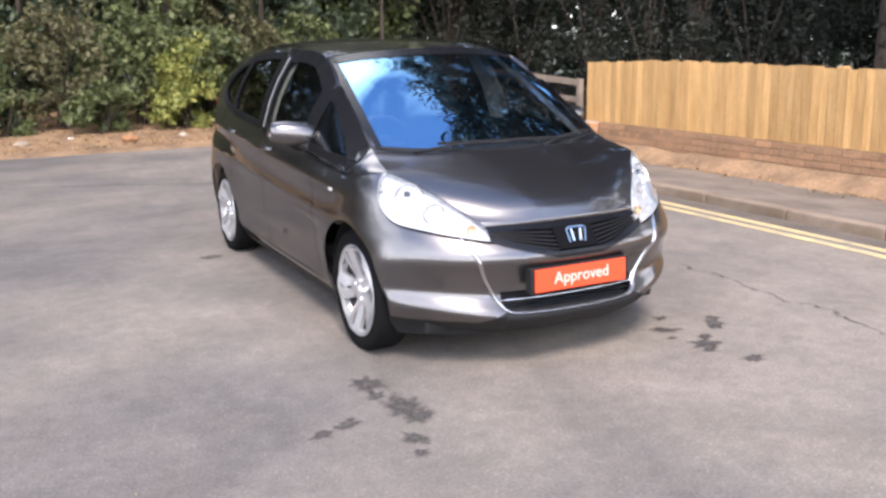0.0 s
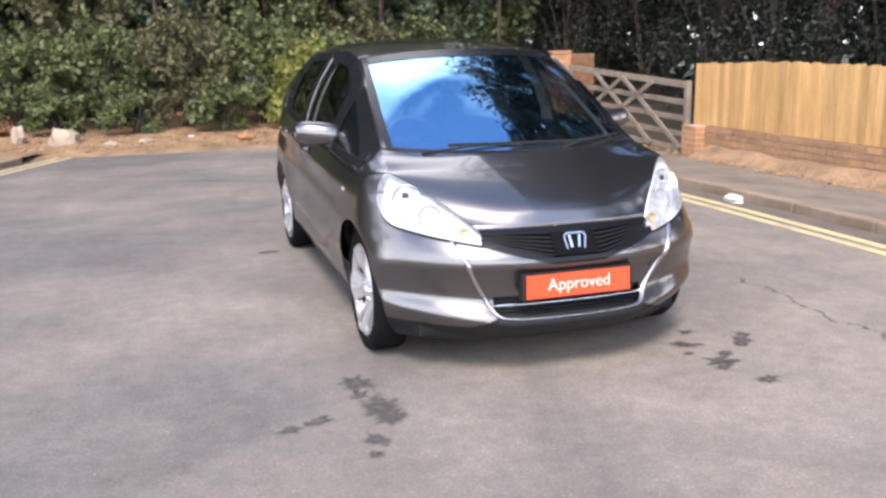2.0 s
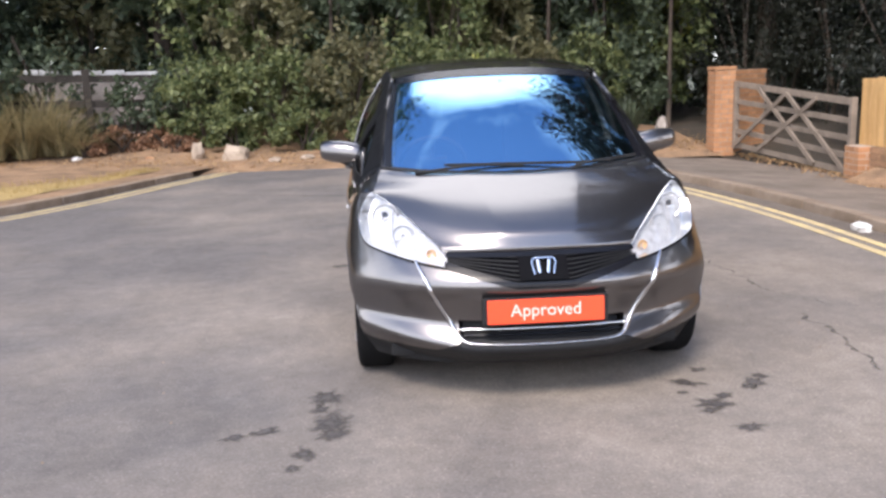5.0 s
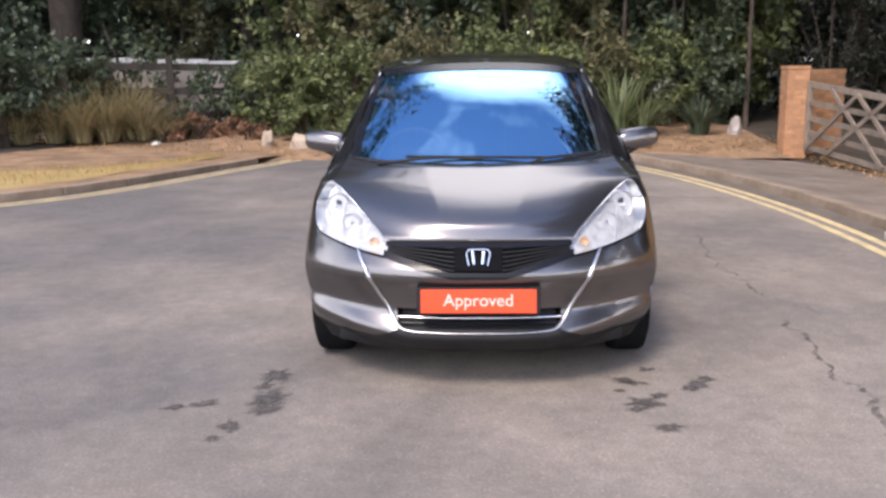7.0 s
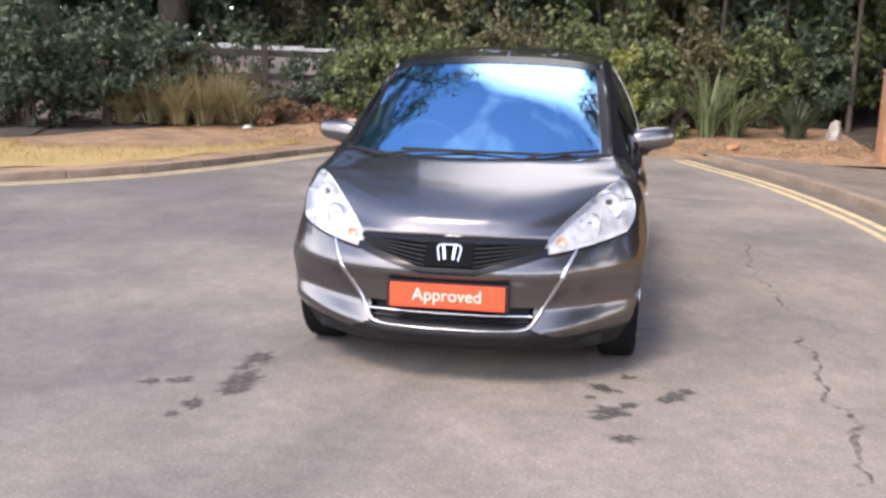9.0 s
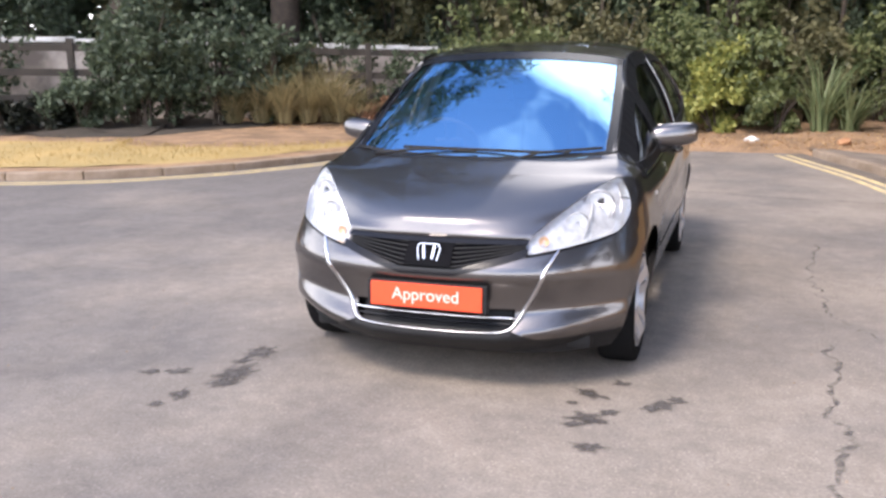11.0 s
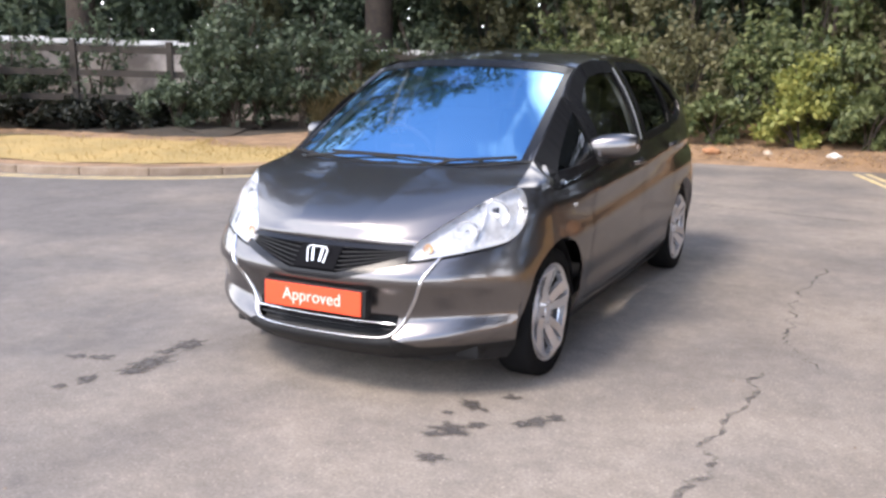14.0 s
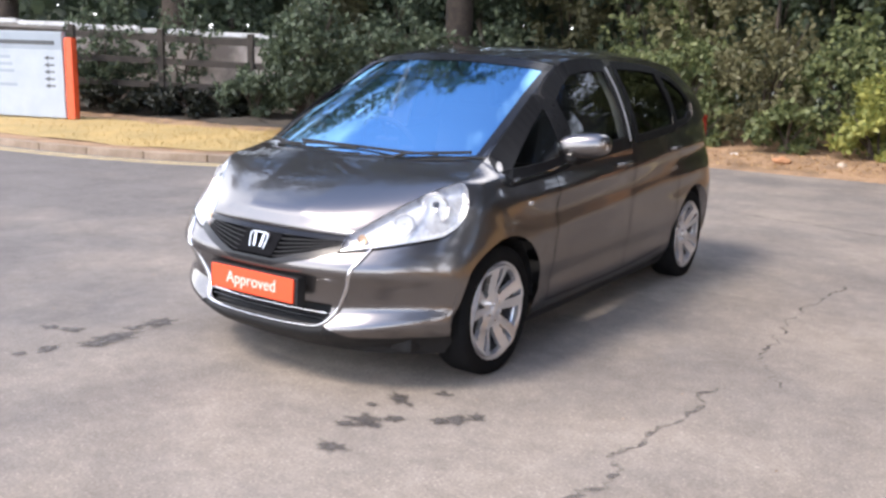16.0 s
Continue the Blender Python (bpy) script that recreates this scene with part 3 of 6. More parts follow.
part("mortar_core", box(0, 0, 0.135, 0.322, 0.322, 0.445), PALE_MORTAR, pier, "pale mortar")
fence_dir = (FENCE_B - FENCE_A).normalized()
fence_len = (FENCE_B - FENCE_A).length
fence = thing("board_fence", "golden closeboard timber fence on a low brick wall", "fence", FENCE_A)
r = random.Random(11)
board_mesh = None
s = 0.0
while s < fence_len:
    top = 1.17 + r.uniform(-0.012, 0.012) + 0.03 * math.sin(s * 0.9)
    h = top - 0.362
    if board_mesh is None:
        o = part("board", box(0, 0, 0, 0.120, 0.016, 1.0, 0.003), BOARD, fence)
        board_mesh = o.data
    else:
        o = new("board", board_mesh)
        o.parent = fence
    pos = fence_dir * (s + 0.06)
    o.matrix_basis = Matrix.Translation((pos.x + 0.02, pos.y, 0.362 + h / 2)) @ Matrix.Rotation(math.atan2(fence_dir.y, fence_dir.x) + 0.10 + r.uniform(-0.02, 0.02), 4, "Z") @ Matrix.Rotation(r.uniform(-0.006, 0.006), 4, "Y") @ Matrix.Diagonal((1, 1, h, 1))
    s += 0.106
for z in (0.5, 1.02):
    part("rail", beam((0.06, 0, z), (0.06 + fence_dir.x * fence_len, fence_dir.y * fence_len, z), 0.04, 0.08), BOARD, fence)
for k in range(7):
    q = fence_dir * (0.1 + k * 2.0)
    part("post", box(q.x + 0.11, q.y, 0.62, 0.09, 0.09, 1.1, 0.008), BOARD, fence)

bank_rows = []
for k, (dx, dz) in enumerate(((0.62, -0.09), (0.40, -0.03), (0.26, 0.03), (0.15, 0.09), (0.058, 0.12))):
    bank_rows.append([(5.285 + 0.0134 * (6.1 - y) - dx * (1 + 0.4 * noise.noise((y * 0.8, 7, 0)) if k < 3 else 1), y, dz + (0.05 * noise.noise((y * 1.9, k * 0.6, 2)) if k else 0)) for y in np.linspace(5.95, -6.0, 120)])
tagged(part("earth_bank", sheet(np.array(bank_rows), flip=True), SOIL, smooth=True), "brown earth and litter heaped against the low wall", "soil", kind="structure")

# ---- brick gate pillar with its wing wall, and the field gate ----
pillar = thing("brick_pillar", "square orange brick gate pillar beside the field gate", "pillar", (4.78, 9.75, 0), kind="structure")
for k in range(18):
    z = -0.05 + k * (BRICK_H + JOINT) + BRICK_H / 2
    for j in range(4):
        o = new("brick", brick_long_mesh)
        o.parent = pillar
        sgn = 1 if k % 2 else -1
        o.matrix_basis = Matrix.Rotation(j * math.pi / 2, 4, "Z") @ Matrix.Translation((0.058 * sgn, 0.114, z)) @ Matrix.Diagonal((1.0, 1, 1, 1))
part("mortar_core", box(0, 0, 0.625, 0.315, 0.315, 1.34), MORTAR, pillar)
part("cap", box(0, 0, 1.33, 0.35, 0.35, 0.055, 0.010), BRICK, pillar, "flat brick cap")
wing = thing("wing_wall", "orange brick wing wall behind the gate pillar", "wall", kind="structure")
brick_wall(wing, (4.98, 9.95, 0), (5.75, 10.5, 0), 18, -0.05, 0.2)

gate = thing("field_gate", "weathered grey timber five-bar field gate, closed", "gate", (4.95, 9.55, 0))
GA, GB = Vector((0, 0, 0)), Vector((0.30, -2.98, 0))
for z, z2 in ((0.13, 0.0), (0.35, 0.20), (0.57, 0.42), (0.81, 0.64), (1.08, 0.88)):
    part("bar", beam(GA + Vector((0, 0, z)), GB + Vector((0, 0, z2)), 0.035, 0.075 if z < 1 else 0.09), GREY_WOOD, gate)
for t in (0.0, 1.0):
    q = GA.lerp(GB, t)
    part("stile", box(q.x, q.y, 0.595 - 0.155 * t, 0.075, 0.075, 1.06 - 0.06 * t, 0.008), GREY_WOOD, gate)
for a, b in ((0.02, 0.5), (0.98, 0.5), (0.25, 0.75), (0.75, 0.25)):
    za, zb = 0.13 - 0.13 * a, 1.06 - 0.20 * b
    part("brace", beam(GA.lerp(GB, a) + Vector((-0.035, 0, za)), GA.lerp(GB, b) + Vector((-0.035, 0, zb)), 0.03, 0.065), GREY_WOOD, gate)

# ---- dark post-and-rail fence and the pale wall behind it ----
RA, RB = Vector((-3.9, 13.62, 0)), Vector((-19.0, 4.7, 0))
rail_dir = (RB - RA).normalized()
rail_len = (RB - RA).length
rfence = thing("rail_fence", "dark-stained timber post-and-rail fence behind the shrubs", "fence", RA)
for k in range(10):
    q = rail_dir * (0.55 + k * 1.85)
    top = 1.58 + 0.045 * k
    part("post", box(q.x, q.y, top / 2 + 0.05, 0.12, 0.12, top, 0.01, Matrix.Rotation(0.5, 4, "Z")), DARK_WOOD, rfence)
for za, zb in ((1.45, 1.86), (1.0, 1.4), (0.55, 0.9)):
    part("rail", beam((0, 0, za), (rail_dir.x * rail_len, rail_dir.y * rail_len, zb), 0.05, 0.13), DARK_WOOD, rfence)
back_off = Vector((rail_dir.y, -rail_dir.x, 0)) * 1.4
pale = thing("boundary_wall", "pale painted boundary wall with a white coping", "wall", RA + back_off, kind="structure")
n0 = 13
for k in range(n0):
    t0, t1 = k / n0, (k + 1) / n0
    h = 1.5 + 0.52 * (t0 + t1) / 2
    a, b = rail_dir * rail_len * t0, rail_dir * rail_len * t1
    c = (a + b) / 2
    part("wall_panel", box(c.x, c.y, h / 2, (b - a).length, 0.15, h, 0, Matrix.Rotation(math.atan2(rail_dir.y, rail_dir.x), 4, "Z")), PALE_WALL, pale)
    part("coping", box(c.x, c.y, h + 0.055, (b - a).length - 0.01, 0.24, 0.1, 0.015, Matrix.Rotation(math.atan2(rail_dir.y, rail_dir.x), 4, "Z")), COPING, pale)

# ---- direction sign on the grass ----
SIGN_R, SIGN_L = Vector((-11.95, 6.42, 0.10)), Vector((-14.9, 5.42, 0.10))
sx = (SIGN_R - SIGN_L).normalized()
sign = thing("direction_sign", "white directory sign with grey header and orange-red end panel", "sign", SIGN_R)
sign.rotation_euler = (0, 0, math.atan2(sx.y, sx.x))
part("panel", box(-1.72, 0, 0.83, 3.0, 0.10, 1.54, 0.008), SIGN_WHITE, sign)
part("header_band", box(-1.72, -0.0535, 1.43, 2.96, 0.007, 0.30), SIGN_GREY, sign)
part("end_panel", box(-0.085, 0, 0.775, 0.16, 0.14, 1.45, 0.008), SIGN_RED, sign, "orange-red end panel")
part("title_bar", box(-1.0, -0.0585, 1.40, 1.25, 0.003, 0.075), SIGN_DARK, sign)
for k in range(5):
    z = 1.13 - k * 0.125
    part("text_bar", box(-2.1 + 0.12 * ((k * 7) % 3), -0.0515, z, 1.5 - 0.17 * ((k * 5) % 4), 0.003, 0.055), SIGN_GREY, sign)
    part("arrow", ([(-0.62, -0.053, z), (-0.52, -0.053, z + 0.045), (-0.52, -0.053, z + 0.014), (-0.40, -0.053, z + 0.014), (-0.40, -0.053, z - 0.014), (-0.52, -0.053, z - 0.014), (-0.52, -0.053, z - 0.045)], [(0, 1, 2, 5, 6), (2, 3, 4, 5)]), SIGN_DARK, sign)
for x in (-2.9, -0.5):
    part("foot", box(x, 0.0, 0.05, 0.12, 0.06, 0.14, 0.006), SIGN_DARK, sign)

# ---- plants ----
def leaves(centres, size, rg, aspect=0.55, droop=0.3, lift=1.0):
    """Bent leaf blades (two quads each) at the given points, turned at random."""
    c = np.asarray(centres)
    n = len(c)
    a = rg.normal(size=(n, 3))
    a[:, 2] = (a[:, 2] - droop) * lift
    a /= np.linalg.norm(a, axis=1)[:, None]
    b = np.cross(a, rg.normal(size=(n, 3)) + (0, 0, 2.0 if lift < 1 else 0))
    b /= np.linalg.norm(b, axis=1)[:, None]
    k = np.cross(a, b)
    s = (size * rg.uniform(0.6, 1.4, n))[:, None]
    w = s * aspect / 2
    p = [c - b * w * 0.5, c + b * w * 0.5, c + a * s * 0.5 + b * w + k * s * 0.08, c + a * s * 0.5 - b * w + k * s * 0.08, c + a * s + b * w * 0.25 - k * s * 0.05, c + a * s - b * w * 0.25 - k * s * 0.05]
    v = np.stack(p, 1).reshape(-1, 3)
    f = []
    for i in range(0, 6 * n, 6):
        f.append((i, i + 1, i + 2, i + 3))
        f.append((i + 3, i + 2, i + 4, i + 5))
    return v.tolist(), f


def clumps(rg, n, centre, radius, hollow=0.55):
    """Points in an uneven, gappy crown."""
    out = []
    while len(out) < n:
        d = rg.normal(size=3)
        d /= np.linalg.norm(d)
        q = rg.uniform(hollow, 1.0) ** 0.6
        lump = 0.78 + 0.5 * noise.noise(Vector((d * 2.1).tolist()) + Vector((centre[0], centre[1], 0)))
        p = np.array(centre) + d * q * lump * np.array(radius)
        if noise.noise(Vector((p * 1.9).tolist())) > -0.06 and p[2] > 0.06:
            out.append(p)
    return np.array(out)


def shrub(name, at, size, n, leaf, mat, label, seed, category="shrub", aspect=0.55):
    """A shrub: stems from the ground and leaves in clumps."""
    rg = np.random.default_rng(seed)
    o = thing(name, label, category, at)
    for k in range(5):
        a = rg.uniform(0, 6.28)
        tip = (math.cos(a) * size[0] * 0.5, math.sin(a) * size[1] * 0.5, size[2] * rg.uniform(0.6, 0.95))
        part("stem", tube(spline([(0.05 * k - 0.1, 0, -0.05), (tip[0] * 0.3, tip[1] * 0.3, tip[2] * 0.5), tip], 6), np.linspace(0.025, 0.008, 6), 5), BARK, o)
    pts = clumps(rg, n, (0, 0, size[2] * 0.52), (size[0], size[1], size[2] * 0.58))
    tagged(part("foliage", leaves(pts, leaf, rg, aspect), mat, o), kind="stuff")
    return o


def tree(name, at, height, spread, trunk, n, leaf, mat, label, seed, low=0.3, category="tree", aspect=0.5):
    """A tree: tapered trunk, limbs and a crown of leaf clumps round the limbs' ends."""
    rg = np.random.default_rng(seed)
    o = thing(name, label, category, at)
    lean = rg.uniform(-0.3, 0.3, 2)
    axis = spline([(0, 0, -0.1), (lean[0] * 0.3, lean[1] * 0.3, height * 0.35), (lean[0], lean[1], height * 0.7), (lean[0] * 1.3, lean[1] * 1.3, height * 0.95)], 12)
    part("trunk", tube(axis, np.linspace(trunk, trunk * 0.2, 12), 10), BARK, o, smooth=True)
    pts = []
    m = 16
    for k in range(m):
        f = low + (1 - low) * (k + 0.5) / m
        base = np.array([np.interp(f * 0.95, np.linspace(0, 0.95, 12), axis[:, i]) for i in range(3)])
        a = k * 2.4 + rg.uniform(-0.4, 0.4)
        reach = spread * (0.5 + 0.6 * math.sin(math.pi * min(1, (1 - f) * 1.15 + 0.1))) * rg.uniform(0.75, 1.15)
        tip = base + np.array([math.cos(a) * reach, math.sin(a) * reach, rg.uniform(-0.1, 0.5)])
        part("limb", tube(spline([base, (base + tip) / 2 + np.array([0, 0, 0.15]), tip], 6), np.linspace(trunk * 0.3, 0.012, 6), 5), BARK, o)
        for u in (0.45, 0.75, 1.0):
            c = base + (tip - base) * u
            pts.append(clumps(rg, n // (3 * m), c, (reach * 0.42 + 0.2, reach * 0.42 + 0.2, height * 0.06 + 0.25), 0.3))
    tagged(part("crown", leaves(np.vstack(pts), leaf, rg, aspect), mat, o), kind="stuff")
    return o


# hedge at the road's end, in front of the wood
hedge_specs = [
    (-3.9, 12.4, 1.0, 0.9, 1.7, LEAF_MID, "green leafy shrub in the hedge on the bank"), (-2.6, 12.2, 1.1, 0.9, 2.0, LEAF_MID, "green leafy shrub in the hedge on the bank"),
    (-1.2, 12.0, 1.2, 0.9, 2.2, LEAF_OLIVE, "olive shrub with bare twigs in the hedge"), (0.1, 12.1, 1.2, 0.9, 2.1, LEAF_MID, "green leafy shrub in the hedge on the bank"), (0.75, 11.6, 0.7, 0.6, 1.5, LEAF_YELLOW, "yellow-green shrub in the hedge on the bank"),
    (1.2, 12.0, 1.0, 0.9, 1.8, LEAF_MID, "green leafy shrub in the hedge on the bank"), (2.2, 12.7, 1.0, 0.9, 2.0, LEAF_OLIVE, "olive shrub with bare twigs in the hedge"),
    (3.4, 13.2, 1.1, 0.9, 2.1, LEAF_MID, "green leafy shrub in the hedge on the bank"), (4.4, 13.4, 0.9, 0.8, 1.6, LEAF_DARK, "dark green shrub beside the gate pillar"),
    (-3.2, 11.4, 0.6, 0.5, 0.7, LEAF_MID, "low green brambles on the bank"), (-2.0, 11.3, 0.7, 0.5, 0.7, LEAF_MID, "low green brambles on the bank"),
    (-0.6, 11.2, 0.7, 0.5, 0.8, LEAF_MID, "low green brambles on the bank"), (0.7, 11.1, 0.7, 0.5, 0.7, LEAF_YELLOW, "low yellow-green brambles on the bank"),
    (1.7, 11.3, 0.6, 0.5, 0.7, LEAF_MID, "low green brambles on the bank"),
]
for i, (x, y, rx, ry, h, m, lab) in enumerate(hedge_specs):
    shrub("hedge_shrub", (x, y, 0.12), (rx, ry, h), 3000 if h > 1 else 1300, 0.095, m, lab, 40 + i)
shrub("hedge_shrub", (5.3, 14.9, 0.15), (1.1, 1.0, 4.6), 3000, 0.12, LEAF_YELLOW, "sunlit yellow-green shrub behind the gate pillar", 61)
# second row, taller, and the dark understorey
for i in range(1, 10):
    x = -5.2 + i * 1.15
    shrub("tall_shrub", (x, 14.2 + 0.5 * math.sin(i * 2.1), 0.2), (1.3, 1.1, 3.6 + 0.6 * math.sin(i * 1.7)), 3400, 0.13, (LEAF_DARK, LEAF_MID, LEAF_OLIVE, LEAF_DARK)[i % 4], "tall shrub in the shade of the wood", 70 + i)
for i, (x, y, h) in enumerate([(-5.4, 16.4, 4.2), (-7.0, 16.2, 4.6), (-8.8, 15.3, 4.4), (-10.4, 14.3, 4.6), (-12.2, 13.6, 4.4), (-14.2, 12.4, 4.6)]):
    shrub("tall_shrub", (x, y, 0.2), (1.4, 1.1, h), 3000, 0.14, (LEAF_DARK, LEAF_OLIVE, LEAF_DARK)[i % 3], "tall dark shrub behind the boundary wall", 90 + i)
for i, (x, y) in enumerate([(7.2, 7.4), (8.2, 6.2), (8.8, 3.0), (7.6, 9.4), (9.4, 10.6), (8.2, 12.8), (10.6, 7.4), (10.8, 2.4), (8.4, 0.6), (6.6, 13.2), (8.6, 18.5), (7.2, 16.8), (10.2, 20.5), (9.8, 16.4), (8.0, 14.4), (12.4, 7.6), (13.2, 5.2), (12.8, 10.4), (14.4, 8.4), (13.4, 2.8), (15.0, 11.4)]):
    shrub("dark_understorey", (x, y, 0.15), (1.5, 1.3, 3.4 if x < 12 else 5.2), 4200, 0.085 if x < 12 else 0.14, LEAF_NEEDLE_SHADE, "shrub under the conifers, its leaves coloured dark for shade", 140 + i, aspect=0.35)
for i, (x, y, h) in enumerate([(-13.6, 8.2, 2.6), (-9.9, 10.1, 2.6), (-12.3, 9.1, 2.4), (-6.7, 12.5, 2.3), (-8.6, 11.2, 2.4), (-5.3, 12.7, 1.3), (-4.5, 13.0, 1.5)]):
    shrub("thin_shrub", (x, y, 0.2), (1.0, 0.7, h), 900, 0.11, LEAF_DARK, "thin leafy shrub against the rail fence", 160 + i)
# shrubs along the rail fence; the lowest have shade put into near-black leaves
for i, (x, y, rx, h, m) in enumerate([(-8.3, 10.55, 1.0, 1.9, LEAF_DARK), (-9.6, 9.9, 1.1, 2.1, LEAF_DARK), (-10.9, 9.0, 0.8, 0.55, LEAF_NEEDLE_SHADE), (-12.0, 8.4, 0.8, 0.5, LEAF_NEEDLE_SHADE), (-9.0, 10.0, 0.8, 1.5, LEAF_DARK), (-13.8, 8.6, 1.1, 1.2, LEAF_DARK), (-15.5, 8.0, 1.2, 1.3, LEAF_DARK), (-7.6, 11.2, 0.9, 2.0, LEAF_DARK), (-5.9, 12.0, 0.5, 0.45, LEAF_OLIVE), (-7.4, 11.9, 0.7, 1.5, LEAF_OLIVE), (-10.3, 9.2, 0.9, 0.9, LEAF_DARK), (-11.4, 8.5, 0.9, 0.5, LEAF_NEEDLE_SHADE), (-12.9, 7.9, 0.7, 0.5, LEAF_NEEDLE_SHADE), (-9.2, 9.6, 1.0, 2.4, LEAF_DARK), (-14.8, 7.4, 0.9, 1.1, LEAF_DARK)]):
    shrub("fence_shrub", (x, y, 0.2), (rx, rx * 0.8, h), 2300, 0.10, m, "dark green shrub in front of the rail fence", 100 + i)


def tuft(name, at, n, height, spread, width, mat, label, seed, category):
    """Arching blades from one root."""
    rg = np.random.default_rng(seed)
    v, f = [], []
    for k in range(n):
        a, l = rg.uniform(0, 6.28), height * rg.uniform(0.6, 1.1)
        out = spread * rg.uniform(0.2, 1.0)
        d, sd = np.array([math.cos(a), math.sin(a), 0]), np.array([-math.sin(a), math.cos(a), 0])
        base = d * 0.06 + rg.uniform(-0.08, 0.08, 3) * (1, 1, 0)
        k0 = len(v)
        for u in (0, 0.35, 0.7, 1.0):
            p = base + d * out * u ** 1.8 + np.array([0, 0, l * (u - 0.25 * u ** 3 * out / spread)])
            w = width * (1 - u) ** 0.6 + 0.002
            v += [p - sd * w, p + sd * w]
        f += [(k0 + 2 * i, k0 + 2 * i + 1, k0 + 2 * i + 3, k0 + 2 * i + 2) for i in range(3)]
    o = thing(name, label, category, at)
    tagged(part("foliage", (v, f), mat, o), kind="stuff")
    return o


tuft("yucca", (2.35, 11.5, 0.15), 70, 1.45, 1.25, 0.02, LEAF_SPIKE, "tall sword-leaved plant on the bank", 1, "plant")
tuft("yucca", (2.8, 11.7, 0.15), 70, 0.95, 1.1, 0.02, LEAF_SPIKE, "low sword-leaved plant on the bank", 2, "plant")
tuft("dark_spiky_plant", (3.8, 11.7, 0.15), 90, 0.8, 0.7, 0.02, LEAF_DARK, "dark spiky plant beside the gate pillar", 3, "plant")
for i, (x, y, h) in enumerate([(-7.3, 11.2, 1.1), (-6.9, 11.5, 1.25), (-7.6, 11.0, 0.9), (-7.1, 11.0, 1.0), (-6.5, 11.6, 1.2), (-6.7, 11.2, 0.9), (-6.2, 11.5, 0.9), (-8.1, 10.8, 0.7), (-5.9, 11.6, 0.5)]):
    tuft("tall_grass", (x, y, 0.2), 210, h, 1.05, 0.007, LEAF_DRY, "clump of tall straw-coloured grass", 10 + i, "grass")
for i, (x, y, rx, h) in enumerate([(-5.3, 12.0, 0.7, 0.5), (-4.6, 12.3, 0.6, 0.45), (-5.8, 11.4, 0.5, 0.3), (-4.3, 11.6, 0.5, 0.35)]):
    shrub("withered_bramble", (x, y, 0.15), (rx, 0.5, h), 900, 0.06, LEAF_RUST, "low withered brown bramble on the bank", 120 + i)
crumple("plastic_pot", (4.45, 11.75, 0.12), (0.28, 0.28, 0.36), PALE_WALL, "pale plastic pot dumped on the bank", "pot", 31)

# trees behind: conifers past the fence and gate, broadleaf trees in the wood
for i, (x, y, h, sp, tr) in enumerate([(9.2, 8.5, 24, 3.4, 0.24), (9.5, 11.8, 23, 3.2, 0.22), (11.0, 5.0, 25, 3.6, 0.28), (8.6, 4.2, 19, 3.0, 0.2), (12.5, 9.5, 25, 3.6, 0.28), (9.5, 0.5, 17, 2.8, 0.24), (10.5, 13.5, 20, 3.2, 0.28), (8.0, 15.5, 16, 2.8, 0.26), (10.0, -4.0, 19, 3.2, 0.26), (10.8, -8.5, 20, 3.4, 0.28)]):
    tree("conifer", (x, y, 0.1), h, sp, tr, 10500, 0.33, LEAF_NEEDLE_SHADE, "tall dark conifer behind the board fence", 200 + i, 0.12, aspect=0.3)
for i, (x, y, h, sp, tr, m) in enumerate([(-5.5, 16.5, 14, 3.0, 0.24, LEAF_DARK), (-2.6, 17.2, 8, 2.4, 0.16, LEAF_MID), (0.2, 17.6, 8, 2.4, 0.15, LEAF_OLIVE), (2.6, 16.8, 8.5, 2.4, 0.14, LEAF_MID), (4.9, 16.5, 9, 2.6, 0.18, LEAF_YELLOW), (-8.6, 13.9, 23, 4.2, 0.34, LEAF_DARK), (-11.6, 12.4, 24, 4.4, 0.36, LEAF_DARK), (-15.0, 11.2, 23, 4.4, 0.36, LEAF_DARK), (-18.5, 9.0, 18, 3.8, 0.3, LEAF_DARK), (-12.5, 17.0, 14, 3.5, 0.3, LEAF_DARK), (-7.4, 19.5, 11, 3.2, 0.26, LEAF_DARK)]):
    tree("broadleaf_tree", (x, y, 0.15), h, sp, tr, 9000, 0.24, m, "broadleaf tree in the wood behind the hedge", 300 + i, 0.16)
for i, (x, y) in enumerate([(2.7, 13.7), (3.9, 13.9), (4.95, 12.9), (0.9, 13.6), (-1.6, 13.8)]):
    tree("slender_tree", (x, y, 0.15), 8.0, 1.7, 0.05, 2600, 0.16, LEAF_MID, "slender tree at the edge of the wood", 340 + i, 0.42)
# far wood: one mass of leaves behind everything
rg = np.random.default_rng(9)
mass = []
for i in range(46):
    t = i / 45
    ang = radians(-62 + 128 * t)
    R = 25 + 4 * math.sin(i * 2.3)
    c = (R * math.sin(ang) - 1, R * math.cos(ang) * 0.95, 3.2 + 0.8 * math.sin(i * 1.9))
    mass.append(clumps(rg, 620, c, (2.6, 1.8, 3.9), 0.2))
tagged(part("far_wood", leaves(np.vstack(mass), 0.42, rg, 0.7), LEAF_DARK), "dark far wood closing the view", "wood", kind="stuff")

rg = np.random.default_rng(33)
gv, gf = [], []
